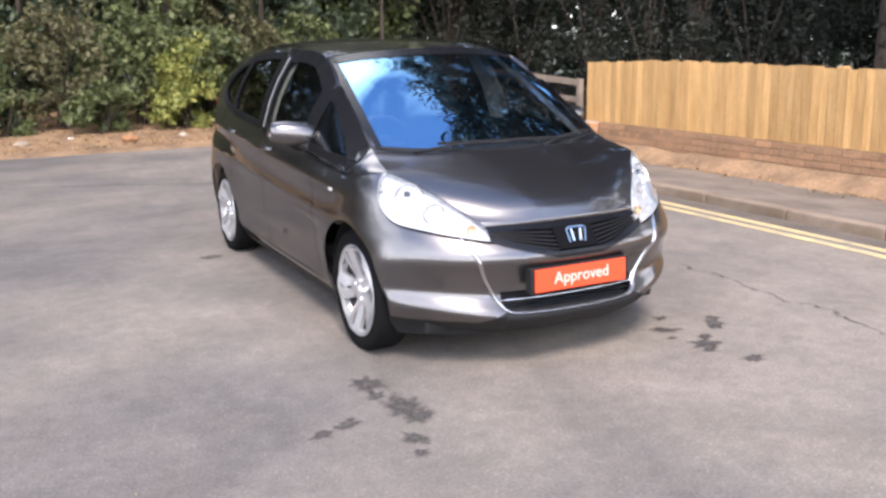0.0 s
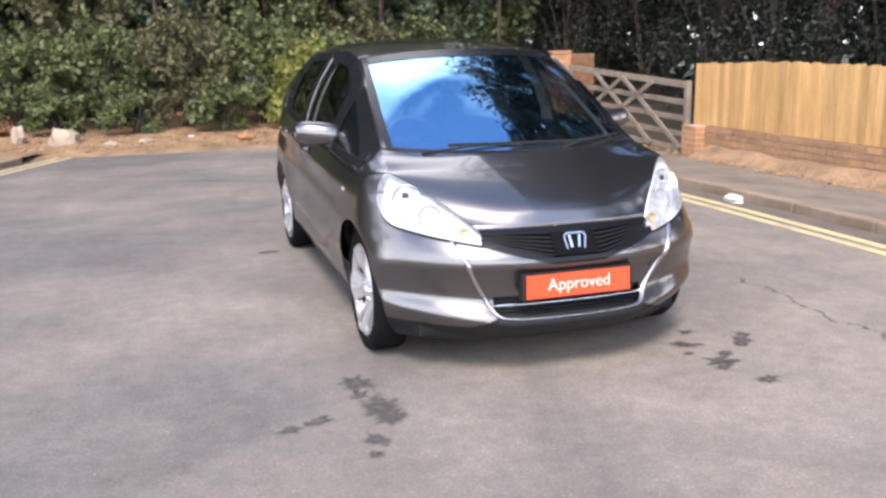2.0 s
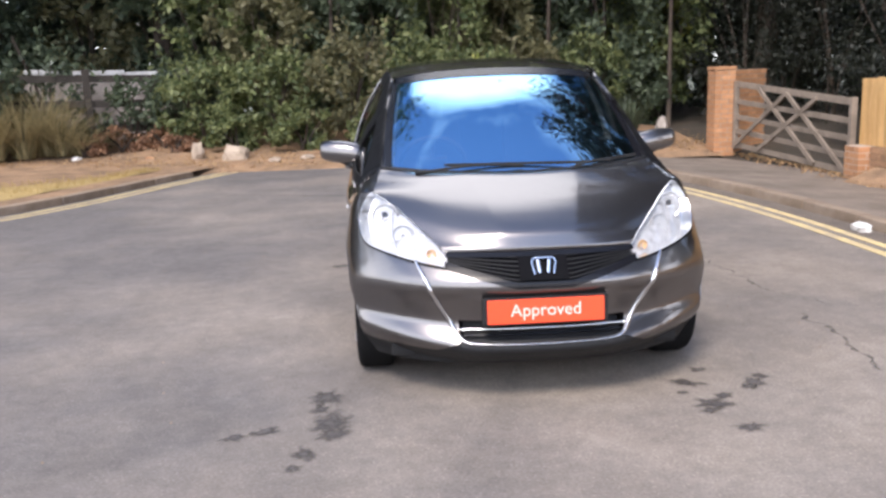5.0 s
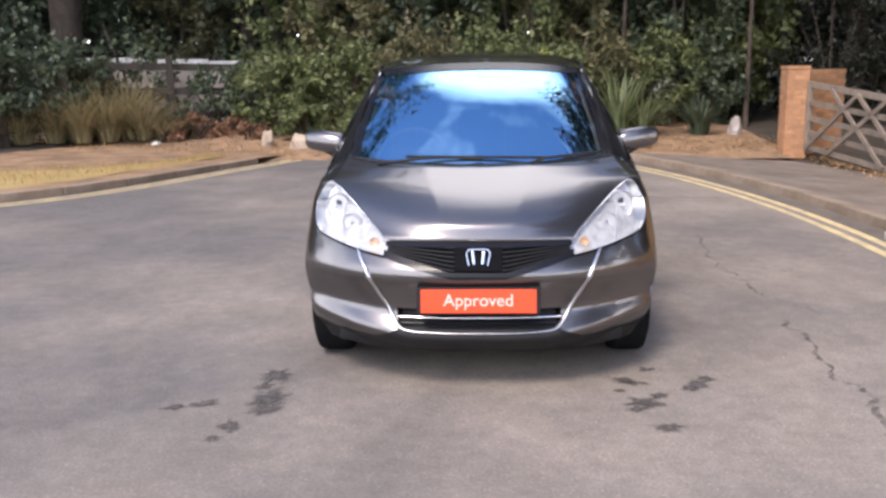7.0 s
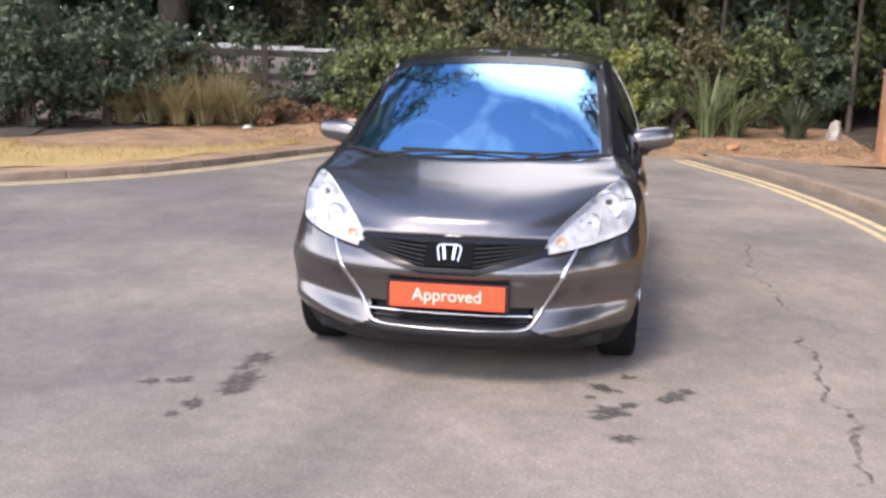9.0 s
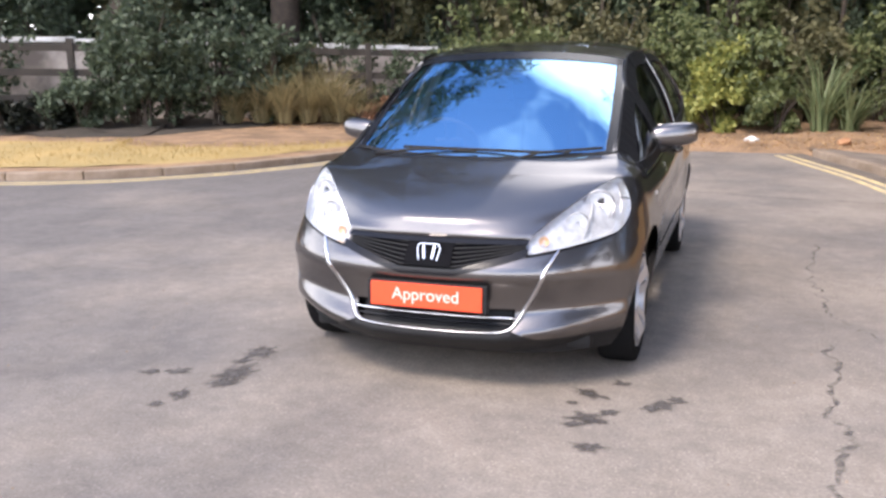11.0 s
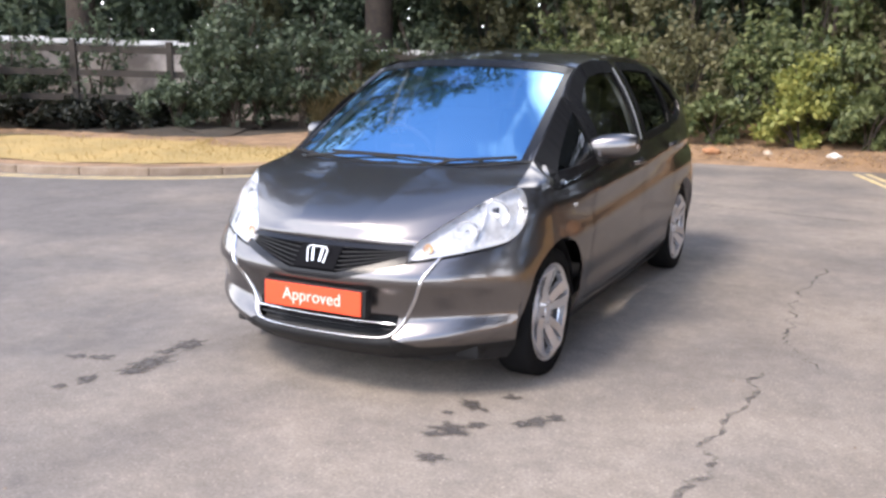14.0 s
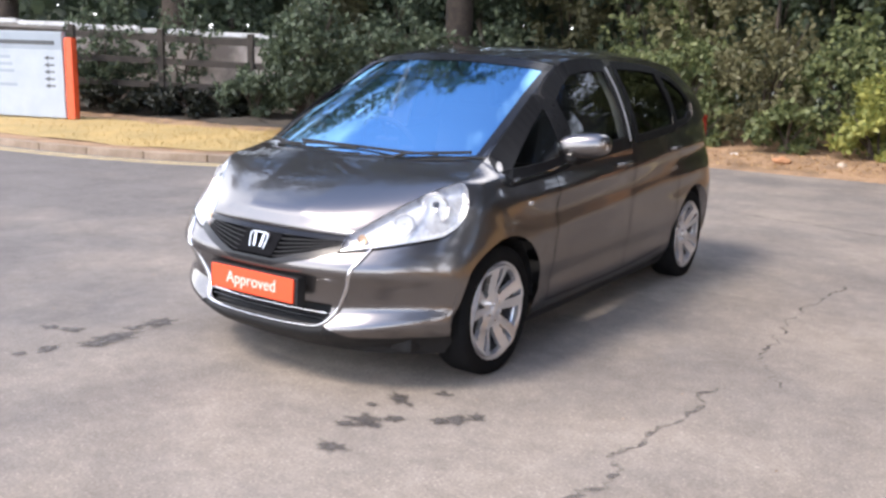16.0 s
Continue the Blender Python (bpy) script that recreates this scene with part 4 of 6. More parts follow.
for _ in range(70):
    x, y, r_ = rg.uniform(-3.2, 3.2), rg.uniform(-2.2, 4.0), rg.uniform(0.003, 0.007)
    k = len(gv)
    gv += [(x - r_, y - r_, 0.0), (x + r_, y - r_ * 0.6, 0.0), (x + r_ * 0.2, y + r_, 0.0), (x, y, r_ * 1.2)]
    gf += [(k, k + 1, k + 3), (k + 1, k + 2, k + 3), (k + 2, k, k + 3)]
tagged(part("road_grit", (gv, gf), KERB), "pale grit scattered on the asphalt", "grit", kind="stuff")
# fallen leaves on the bank and by the fence, dry grass blades
rg = np.random.default_rng(21)
pts = [(rg.uniform(-8, 5), 9.75 + abs(rg.normal(0, 0.9)), 0) for _ in range(6000)] + [(5.2 - abs(rg.normal(0, 0.22)), rg.uniform(-1, 9.5), 0) for _ in range(1800)]
pts = np.array([(x, y, (0.07 - 0.155 * (x - 3.55) / 2.47 if y < 9.7 else bank_z(x, y)) + 0.012) for x, y, _ in pts])
tagged(part("fallen_leaves", leaves(pts, 0.03, rg, 0.7, 0.0, 0.25), LITTER), "brown fallen leaves on the bank and footway", "leaf litter", kind="stuff")
base = offset(KERB_L, 0)
blades = []
for _ in range(3600):
    i = rg.integers(15, 88)
    d = 0.6 + rg.uniform(0.0, 1.0) * grass_width(base[i])
    t = base[i + 1, :2] - base[i, :2]
    t /= np.linalg.norm(t)
    p = base[i, :2] + (base[i + 1, :2] - base[i, :2]) * rg.uniform() + np.array([-t[1], t[0]]) * d
    if i < 80:
        blades.append((p[0], p[1], 0.092 + 0.075 * (d - 0.6) / 3.7))
tagged(part("grass_blades", leaves(np.array(blades), 0.06, rg, 0.12, -2.2), LEAF_STRAW), "short dry grass blades on the verge", "grass", kind="stuff")

# ---- the car: front axle at the origin, nose towards -y ----
def paint_material():
    """Metallic grey-brown paint under a clear coat, with fine flake."""
    m = material("metallic_grey_brown_paint", (0.168, 0.158, 0.158), 0.28, 0.94, coat=1.0)
    n, l = m.node_tree.nodes, m.node_tree.links
    p = n["Principled BSDF"]
    p.inputs["Specular Tint"].default_value = (0.25, 0.24, 0.24, 1)
    tc = n.new("ShaderNodeTexCoord")
    t = n.new("ShaderNodeTexNoise")
    t.inputs["Scale"].default_value, t.inputs["Detail"].default_value = 900, 2
    l.new(tc.outputs["Object"], t.inputs["Vector"])
    r = n.new("ShaderNodeMapRange")
    r.inputs["To Min"].default_value, r.inputs["To Max"].default_value = 0.23, 0.33
    l.new(t.outputs["Fac"], r.inputs["Value"])
    l.new(r.outputs["Result"], p.inputs["Roughness"])
    return m


PAINT = paint_material()
BLACK_GLOSS = material("gloss_black_plastic", (0.008, 0.008, 0.010), 0.25, spec=0.3)
BLACK = material("black_plastic", (0.010, 0.010, 0.011), 0.6, second=(0.014, 0.014, 0.015), scale=20, bump=0.1, spec=0.3)
RUBBER = material("tyre_rubber", (0.008, 0.008, 0.009), 0.9, second=(0.011, 0.011, 0.011), scale=12, bump=0.15, spec=0.06)
GRILLE_BLACK = material("matt_black_plastic", (0.006, 0.006, 0.007), 0.8, spec=0.05)
SEAL = material("window_seal", (0.008, 0.008, 0.009), 0.45, spec=0.1)
CHROME = material("chrome", (0.88, 0.88, 0.9), 0.07, 1.0)
SATIN = material("satin_chrome", (0.62, 0.62, 0.64), 0.26, 1.0)
ALLOY = material("silver_alloy", (0.66, 0.66, 0.68), 0.38, 0.75, second=(0.58, 0.58, 0.60), scale=6, coat=0.4)
REFLECTOR = material("lamp_reflector", (0.92, 0.92, 0.93), 0.22, 0.85)
LAMP_WHITE = material("lamp_housing_silver", (0.66, 0.66, 0.67), 0.3, 0.35, second=(0.44, 0.44, 0.46), scale=26, spread=(0.42, 0.66))
LAMP_GREY = material("lamp_bezel_grey", (0.58, 0.58, 0.59), 0.35, 0.4)
AMBER = material("amber_lens", (0.70, 0.46, 0.24), 0.25)
PLATE_RED = material("plate_orange_red", (0.80, 0.075, 0.018), 0.45, second=(0.74, 0.07, 0.018), scale=20)
PLATE_WHITE = material("plate_white_print", (0.76, 0.60, 0.52), 0.5)
TRIM = material("grey_interior_trim", (0.72, 0.72, 0.70), 0.7, second=(0.65, 0.65, 0.63), scale=12, bump=0.1)
FABRIC = material("dark_seat_fabric", (0.035, 0.035, 0.038), 0.9, second=(0.05, 0.05, 0.053), scale=60, bump=0.3, bump_scale=200)
DASH = material("dark_dashboard", (0.03, 0.03, 0.033), 0.7, second=(0.04, 0.04, 0.042), scale=30, bump=0.2, bump_scale=150)
BADGE_DARK = material("badge_backing", (0.05, 0.05, 0.055), 0.3)
# the reflected sky's deep blue is put into the windscreen's sheen colour
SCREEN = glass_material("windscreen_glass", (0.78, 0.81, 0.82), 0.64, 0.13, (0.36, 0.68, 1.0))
SIDE_GLASS = glass_material("side_glass", (0.34, 0.36, 0.36), 0.45, 0.05)
PRIVACY = glass_material("tinted_rear_glass", (0.10, 0.105, 0.11), 0.5, 0.05)
LENS = glass_material("clear_lamp_lens", (0.96, 0.97, 0.98), 0.7, 0.06)

car = thing("car", "metallic grey-brown five-door hatchback parked on the asphalt", "car")

NEXP = 2.5
NOSE_Z = [0.15, 0.20, 0.235, 0.258, 0.27, 0.30, 0.33, 0.345, 0.38, 0.42, 0.48, 0.515, 0.54, 0.60, 0.665, 0.70, 0.80, 0.855, 0.92]
NOSE_Y = [-0.56, -0.655, -0.700, -0.713, -0.708, -0.682, -0.658, -0.652, -0.656, -0.670, -0.699, -0.725, -0.726, -0.686, -0.617, -0.57, -0.45, -0.37, -0.28]
WIDE_Z = [0.15, 0.22, 0.30, 0.40, 0.52, 0.62, 0.70, 0.80, 0.86, 0.95, 1.08]
WIDE_X = [0.745, 0.792, 0.822, 0.835, 0.842, 0.842, 0.832, 0.815, 0.792, 0.775, 0.74]


def smooth_table(xs, ys, x):
    """A smooth curve through a table, by cubic pieces."""
    xs, ys = np.asarray(xs), np.asarray(ys)
    m = np.gradient(ys, xs)
    i = np.clip(np.searchsorted(xs, x) - 1, 0, len(xs) - 2)
    h = xs[i + 1] - xs[i]
    t = np.clip((x - xs[i]) / h, 0, 1)
    return (2 * t ** 3 - 3 * t ** 2 + 1) * ys[i] + (t ** 3 - 2 * t ** 2 + t) * h * m[i] + (3 * t ** 2 - 2 * t ** 3) * ys[i + 1] + (t ** 3 - t ** 2) * h * m[i + 1]


def skin(phi, z):
    """The front's outer skin: phi degrees round from the nose (0) to the side (90), z metres up."""
    s, c = math.sin(radians(phi)), math.cos(radians(phi))
    x0 = 0.83 * s ** (2 / NEXP)
    lift = 0.13 * max(0.0, x0 - 0.30) * min(1.0, max(0.0, (0.50 - z) / 0.16))
    zz = max(0.15, z - lift)
    a, w = -float(smooth_table(NOSE_Z, NOSE_Y, zz)), float(smooth_table(WIDE_Z, WIDE_X, z))
    w += 0.036 * math.exp(-((phi - 66) / 13) ** 2) * min(1.0, max(0.0, (0.64 - z) / 0.16))
    return Vector((w * s ** (2 / NEXP), -a * max(c, 0.0) ** (2 / NEXP), z))


def phi_of(x, z):
    w = float(smooth_table(WIDE_Z, WIDE_X, z))
    return math.degrees(math.asin(min(1.0, (abs(x) / w) ** (NEXP / 2))))


PHI_G, PHI_T, PHI_H = 24.0, 60.0, 67.0


def across(phi):
    """How far across the headlamp, 0 at its inner end and 1 at its top corner."""
    a, b = math.sin(radians(PHI_G)) ** 0.8, math.sin(radians(PHI_T)) ** 0.8
    return min(1.0, max(0.0, (math.sin(radians(phi)) ** 0.8 - a) / (b - a)))


def hood_z(phi):
    """Height of the bonnet's edge round the front, and of the wing's top behind it."""
    if phi <= PHI_G:
        return 0.668
    if phi <= PHI_T:
        t = across(phi)
        return 0.668 + 0.216 * (t + 0.42 * t * (1 - t))
    return 0.884 - (phi - PHI_T) / (90 - PHI_T) * 0.034


def grille_low(phi):
    t = min(1.0, max(0.0, (phi - 5.0) / (PHI_G - 5.0)))
    return 0.524 + 0.083 * t ** 0.9


def lamp_low(phi):
    t = across(phi)
    low = 0.606 + 0.068 * (0.75 * t + 0.25 * t * t)
    if phi > 56:
        u = min(1.0, (phi - 56) / (PHI_H - 56))
        low += (0.795 - 0.674) * (1 - math.sqrt(max(0.0, 1 - u * u)))
    return low


def lamp_high(phi):
    if phi <= PHI_T:
        return hood_z(phi) - 0.003
    u = min(1.0, (phi - PHI_T) / (PHI_H - PHI_T))
    return 0.881 - (0.881 - 0.800) * (1 - math.sqrt(max(0.0, 1 - u ** 2.4)))


def shifted(p, out):
    """A point moved outward from the car's middle."""
    d = Vector((p.x, min(p.y, 0) - 0.15 if p.y < 0.1 else 0, 0))
    d.normalize()
    return p + d * out


def mirror(g):
    return [(-x, y, z) for x, y, z in g[0]], [f[::-1] for f in g[1]]


def both(g):
    return join(g, mirror(g))


def full(P, flip=False):
    """A sheet over a half grid and its mirror image, joined along the car's middle (the first column)."""
    P = np.asarray(P, float)
    M = P[:, :0:-1].copy()
    M[:, :, 0] *= -1
    return sheet(np.concatenate([M, P], axis=1), flip)


def pair(name, g, mat, label="", smooth=False):
    """A part on each side of the car."""
    part(name, g, mat, car, label, smooth)
    part(name, mirror(g), mat, car, label, smooth)


def patch(phis, low, high, n, out=0.0, flip=False):
    """A piece of the front's skin between two heights."""
    return sheet(patch_rows(phis, low, high, n, out), flip)


def patch_rows(phis, low, high, n, out=0.0):
    return [[tuple(shifted(skin(p, low(p) + (high(p) - low(p)) * k / (n - 1)), out)) for p in phis] for k in range(n)]


# belt line and roof rail
BELT = spline([tuple(skin(PHI_T, 0.884)), tuple(skin(PHI_H, 0.876)), tuple(skin(77, 0.866)), (0.792, 0.0, 0.850), (0.803, 0.16, 0.853), (0.815, 0.35, 0.872), (0.822, 0.6, 0.897), (0.826, 0.9, 0.928), (0.828, 1.4, 0.965), (0.822, 2.0, 1.005), (0.80, 2.5, 1.045), (0.76, 2.8, 1.075), (0.66, 3.03, 1.10)], 121)
RAIL = spline([tuple(skin(PHI_T, 0.884)), (0.693, -0.13, 0.900), (0.684, -0.06, 0.918), (0.674, 0.02, 0.943), (0.660, 0.10, 0.972), (0.642, 0.33, 1.10), (0.615, 0.60, 1.25), (0.585, 0.88, 1.385), (0.605, 1.4, 1.435), (0.60, 2.0, 1.43), (0.585, 2.5, 1.395), (0.56, 2.8, 1.345), (0.52, 2.98, 1.31)], 121)
WHEEL_R, ARCH_R, HUB_Z, REAR_Y = 0.298, 0.348, 0.292, 2.50


def side_point(y, z, top):
    """The body side between the axles and behind, below the belt."""
    w = float(smooth_table(WIDE_Z, WIDE_X, z))
    crease = 0.012 * math.exp(-((z - (0.60 + 0.05 * y)) / 0.05) ** 2) - 0.014 * math.exp(-((z - 0.36) / 0.07) ** 2)
    fade = min(1.0, max(0.0, y / 0.5)) * min(1.0, max(0.0, (2.9 - y) / 0.5))
    crease += 0.016 * math.exp(-((z - (0.775 + 0.055 * y)) / 0.045) ** 2)
    flare = 0.012 * max(math.exp(-((y / 0.42) ** 4)), math.exp(-(((y - REAR_Y) / 0.42) ** 4))) * math.exp(-((z - 0.5) / 0.25) ** 2)
    x = w + crease * fade + flare
    t = min(1.0, max(0.0, (z - 0.62) / (top[2] - 0.62)))
    wt = float(smooth_table(WIDE_Z, WIDE_X, top[2]))
    x += (top[0] - wt) * t * t * (3 - 2 * t)
    if y > 2.55:
        u = min(1.0, (y - 2.55) / 0.62)
        x *= (1 - u ** 3.2) ** (1 / 3.2) * 0.75 + 0.25
    return Vector((x, y, z))


def arch_low(y):
    """The height of the body's lower edge, with the wheel openings."""
    z = 0.195
    for c in (0.0, REAR_Y):
        d = abs(y - c)
        if d < ARCH_R:
            z = max(z, HUB_Z + math.sqrt(ARCH_R ** 2 - d * d))
    return z


# front bumper: centre above the intake, centre below it, and the corners round to the wheel openings
IN_LOW, IN_HIGH, PHI_I = 0.290, 0.372, 20.5
cen = np.linspace(0, PHI_I, 15)
part("front_bumper_centre", full(patch_rows(cen, lambda p: IN_HIGH, grille_low, 16)), PAINT, car, smooth=True)
part("front_valance", full(patch_rows(cen, lambda p: 0.15, lambda p: IN_LOW, 10)), BLACK, car, "black lower valance", smooth=True)


def corner_point(p, z, hi):
    """The skin, led over into the body side towards the wheel's axle."""
    q = skin(p, z)
    if p > PHI_H:
        b = (p - PHI_H) / (90 - PHI_H)
        b = b * b * (3 - 2 * b)
        top0 = [float(np.interp(0, BELT[:, 1], BELT[:, i])) for i in range(3)]
        q.x += b * (side_point(0, z, top0).x - skin(90, z).x)
        y_top = skin(p, hi).y
        want = float(np.interp(y_top, BELT[:, 1], BELT[:, 0]))
        t = min(1.0, max(0.0, (z - 0.66) / (hi - 0.66)))
        q.x += (1 - b) * (want - skin(p, hi).x) * t * t
    return q


def corner_column(p):
    y_mid = skin(p, 0.45).y
    lo = max(0.243 + 0.044 * max(0.0, 1 - (p - PHI_I) / 9.0) + 0.012 * max(0.0, (p - 50) / 20.0) ** 2 if p < 75 else 0.27, arch_low(y_mid) if y_mid > -ARCH_R else 0.20)
    hi = grille_low(p) if p < PHI_G else (lamp_low(p) if p < PHI_H else hood_z(p))
    return [tuple(corner_point(p, z, hi)) for z in np.linspace(lo, hi, 34)]


phis = np.concatenate([np.linspace(PHI_I, PHI_G, 6), np.linspace(PHI_G, 56, 22)[1:], np.linspace(56, PHI_H - 0.01, 18)[1:]])
pair("front_bumper_corner", sheet(np.array([corner_column(p) for p in phis]), flip=True), PAINT, smooth=True)
over = []
for p in np.linspace(PHI_T, PHI_H, 12):
    over.append([tuple(skin(p, z)) for z in np.linspace(lamp_high(p), hood_z(p), 5)])
pair("wing_top", sheet(np.array(over), flip=True), PAINT, smooth=True)
und = [[tuple(skin(p, z)) for z in np.linspace(0.15, 0.246 + 0.044 * max(0.0, 1 - (p - PHI_I) / 9.0), 6)] for p in np.linspace(PHI_I, 64, 30)]
und = sheet(np.array(und), flip=True)
pair("front_spoiler_lip", und, BLACK, smooth=True)

# sides
ys = np.unique(np.concatenate([np.linspace(0, 3.12, 80), 0.0 + ARCH_R * np.cos(np.linspace(0, math.pi / 2, 14)), REAR_Y + ARCH_R * np.cos(np.linspace(0, math.pi, 26)), [ARCH_R + 0.001, REAR_Y - ARCH_R - 0.001, REAR_Y + ARCH_R + 0.001]]))
ys = ys[ys >= 0]
DOOR_Y = (0.46, 1.40, 2.14)
ys = np.unique(np.concatenate([ys, DOOR_Y]))
cols = [corner_column(p) for p in np.linspace(PHI_H, 90, 16)]
cut = [0]
for y in ys[1:]:
    top = [float(np.interp(y, BELT[:, 1], BELT[:, i])) for i in range(3)]
    cols.append([tuple(side_point(y, z, top)) for z in np.linspace(arch_low(y), top[2], 34)])
    if y in DOOR_Y:
        cut.append(len(cols) - 1)
cut.append(len(cols) - 1)
for k, nm in enumerate(("front_wing", "front_door", "rear_door", "rear_wing")):
    pair(nm, sheet(np.array(cols[cut[k]:cut[k + 1] + 1]), flip=True), PAINT, smooth=True)
sill = sheet(np.array([[tuple(side_point(y, 0.196, (0.83, y, 0.95)) + Vector((0.004, 0, 0))), (0.74, y, 0.14)] for y in np.linspace(ARCH_R - 0.01, REAR_Y - ARCH_R + 0.01, 12)]), flip=True)
pair("sill", sill, BLACK)

# pillars and roof sides; the windows are openings in them
def pillar_point(t, v):
    i = t * (len(BELT) - 1)
    k = min(int(i), len(BELT) - 2)
    u = i - k
    a, b = BELT[k] * (1 - u) + BELT[k + 1] * u, RAIL[k] * (1 - u) + RAIL[k + 1] * u
    p = a * (1 - v) + b * v
    p[0] += 0.030 * math.sin(math.pi * v) * min(1.0, 4 * t)
    return p


def inside(poly, y, z):
    c = False
    j = len(poly) - 1
    for i in range(len(poly)):
        (y1, z1), (y2, z2) = poly[i], poly[j]
        if (z1 > z) != (z2 > z) and y < (y2 - y1) * (z - z1) / (z2 - z1) + y1:
            c = not c
        j = i
    return c


QUARTER = [(0.05, 0.876), (0.42, 0.905), (0.60, 0.93), (0.615, 1.175), (0.575, 1.215), (0.43, 1.135), (0.26, 1.033), (0.13, 0.952)]
FRONT_W = [(0.665, 0.935), (1.34, 0.98), (1.335, 1.395), (1.08, 1.392), (0.93, 1.372), (0.79, 1.312), (0.665, 1.235)]
REAR_W = [(1.46, 0.99), (2.06, 1.03), (2.10, 1.10), (2.08, 1.375), (1.80, 1.393), (1.455, 1.397)]
REAR_Q = [(2.12, 1.045), (2.30, 1.062), (2.44, 1.11), (2.48, 1.17), (2.43, 1.255), (2.31, 1.325), (2.12, 1.37)]
NT, NV = 300, 46
grid = np.array([[pillar_point(i / NT, j / NV) for j in range(NV + 1)] for i in range(NT + 1)])
kept, panes = [], {"q": [], "f": [], "r": [], "c": []}
for i in range(NT):
    for j in range(NV):
        c = (grid[i, j] + grid[i + 1, j + 1]) / 2
        q = (i * (NV + 1) + j, (i + 1) * (NV + 1) + j, (i + 1) * (NV + 1) + j + 1, i * (NV + 1) + j + 1)
        for key, poly in (("q", QUARTER), ("f", FRONT_W), ("r", REAR_W), ("c", REAR_Q)):
            if inside(poly, c[1], c[2]):
                panes[key].append(q)
                break
        else:
            kept.append(q)


def used(points, faces, dx=0.0):
    ids = sorted({i for f in faces for i in f})
    k = {a: b for b, a in enumerate(ids)}
    return [(points[i][0] + dx, points[i][1], points[i][2]) for i in ids], [tuple(k[i] for i in f) for f in faces]


flat = grid.reshape(-1, 3)
frame_geo = used(flat, kept)
part("pillar_frame", frame_geo, PAINT, car, smooth=True)
part("pillar_frame", mirror(frame_geo), PAINT, car, smooth=True)


def on_pillars(y, z):
    """The x of the pillar surface at a side-view place."""
    d = (flat[:, 1] - y) ** 2 + (flat[:, 2] - z) ** 2
    k = np.argsort(d)[:4]
    w = 1 / (d[k] + 1e-6)
    return float((flat[k, 0] * w).sum() / w.sum())


def ribbon(loop, width, out, closed=True):
    """A flat band along a side-view outline, lying on the pillar surface."""
    P = np.array(loop, float)
    if closed:
        P = np.vstack([P, P[:1]])
    seg = np.linalg.norm(np.diff(P, axis=0), axis=1)
    s = np.concatenate([[0], np.cumsum(seg)])
    t = np.linspace(0, s[-1], int(s[-1] / 0.02) + 2)
    q = np.stack([np.interp(t, s, P[:, 0]), np.interp(t, s, P[:, 1])], 1)
    d = np.gradient(q, axis=0)
    if closed:
        d[0] = d[-1] = q[1] - q[-2]
    d /= np.linalg.norm(d, axis=1)[:, None] + 1e-9
    nrm = np.stack([-d[:, 1], d[:, 0]], 1)
    a, b = q - nrm * width / 2, q + nrm * width / 2
    rows = []
    for e, o in ((a, 0.0), (a, out), (b, out), (b, 0.0)):
        rows.append([(on_pillars(y, z) + o, y, z) for y, z in e])
    return sheet(np.array(rows))


for key, poly, mat, nm, lab in (("q", QUARTER, SIDE_GLASS, "quarter_window", "small clear quarter window"), ("f", FRONT_W, SIDE_GLASS, "front_door_window", "clear door glass"), ("r", REAR_W, PRIVACY, "rear_door_window", "dark tinted door glass"), ("c", REAR_Q, PRIVACY, "rear_quarter_window", "dark tinted quarter glass")):
    g = used(flat, panes[key], -0.006)
    wide = 0.070 if key in "qf" else 0.044
    for gg, rb in ((g, ribbon(poly, wide, 0.006)), (mirror(g), mirror(ribbon(poly, wide, 0.006)))):
        w = part(nm, gg, mat, car, lab, smooth=True)
        w.visible_shadow = False
        part("seal", rb, SEAL, w)
chrome_belt = ribbon([(2.10, 1.032), (2.31, 1.048), (2.46, 1.10), (2.505, 1.17), (2.45, 1.27), (2.32, 1.342), (2.12, 1.39)], 0.004, 0.007, False)
pair("window_trim", chrome_belt, PAINT)
q_trim = ribbon([(0.11, 0.866), (0.40, 0.893), (0.58, 0.915)], 0.010, 0.009, False)
p_cover = ribbon([(1.398, 0.975), (1.394, 1.392)], 0.100, 0.005, False)
pair("pillar_cover", p_cover, BLACK_GLOSS, "black cover on the centre pillar")
f_cover = ribbon([(0.640, 0.935), (0.642, 1.19)], 0.046, 0.005, False)
pair("pillar_cover", f_cover, BLACK_GLOSS, "black cover between the front windows")
c_cover = ribbon([(2.100, 1.04), (2.106, 1.372)], 0.050, 0.005, False)
pair("pillar_cover", c_cover, BLACK_GLOSS, "black cover on the rear pillar")
p_trim = ribbon([(1.352, 0.985), (1.348, 1.385)], 0.010, 0.010, False)
pair("pillar_trim", p_trim, ALLOY, "bright strip on the centre pillar")
pair("quarter_trim", q_trim, CHROME, "thin bright trim under the quarter window")


# bonnet, windscreen, roof and tail
def half_span(points, n):
    """A smooth curve from the car's middle outwards, level where it crosses the middle."""
    P = np.asarray(points, float)
    M = P[:0:-1].copy()
    M[:, 0] *= -1
    return spline(np.vstack([M, P]), 2 * n - 1)[n - 1:]


def coons(front, back, left, right):
    """A patch between four border curves (front and back run across, left and right run along)."""
    n, m = len(front), len(left)
    out = np.zeros((m, n, 3))
    for i in range(m):
        v = i / (m - 1)
        for j in range(n):
            u = (j / (n - 1)) ** 2
            out[i, j] = (1 - v) * front[j] + v * back[j] + (1 - u) * left[i] + u * right[i] - ((1 - u) * (1 - v) * front[0] + u * (1 - v) * front[-1] + (1 - u) * v * back[0] + u * v * back[-1])
    return out


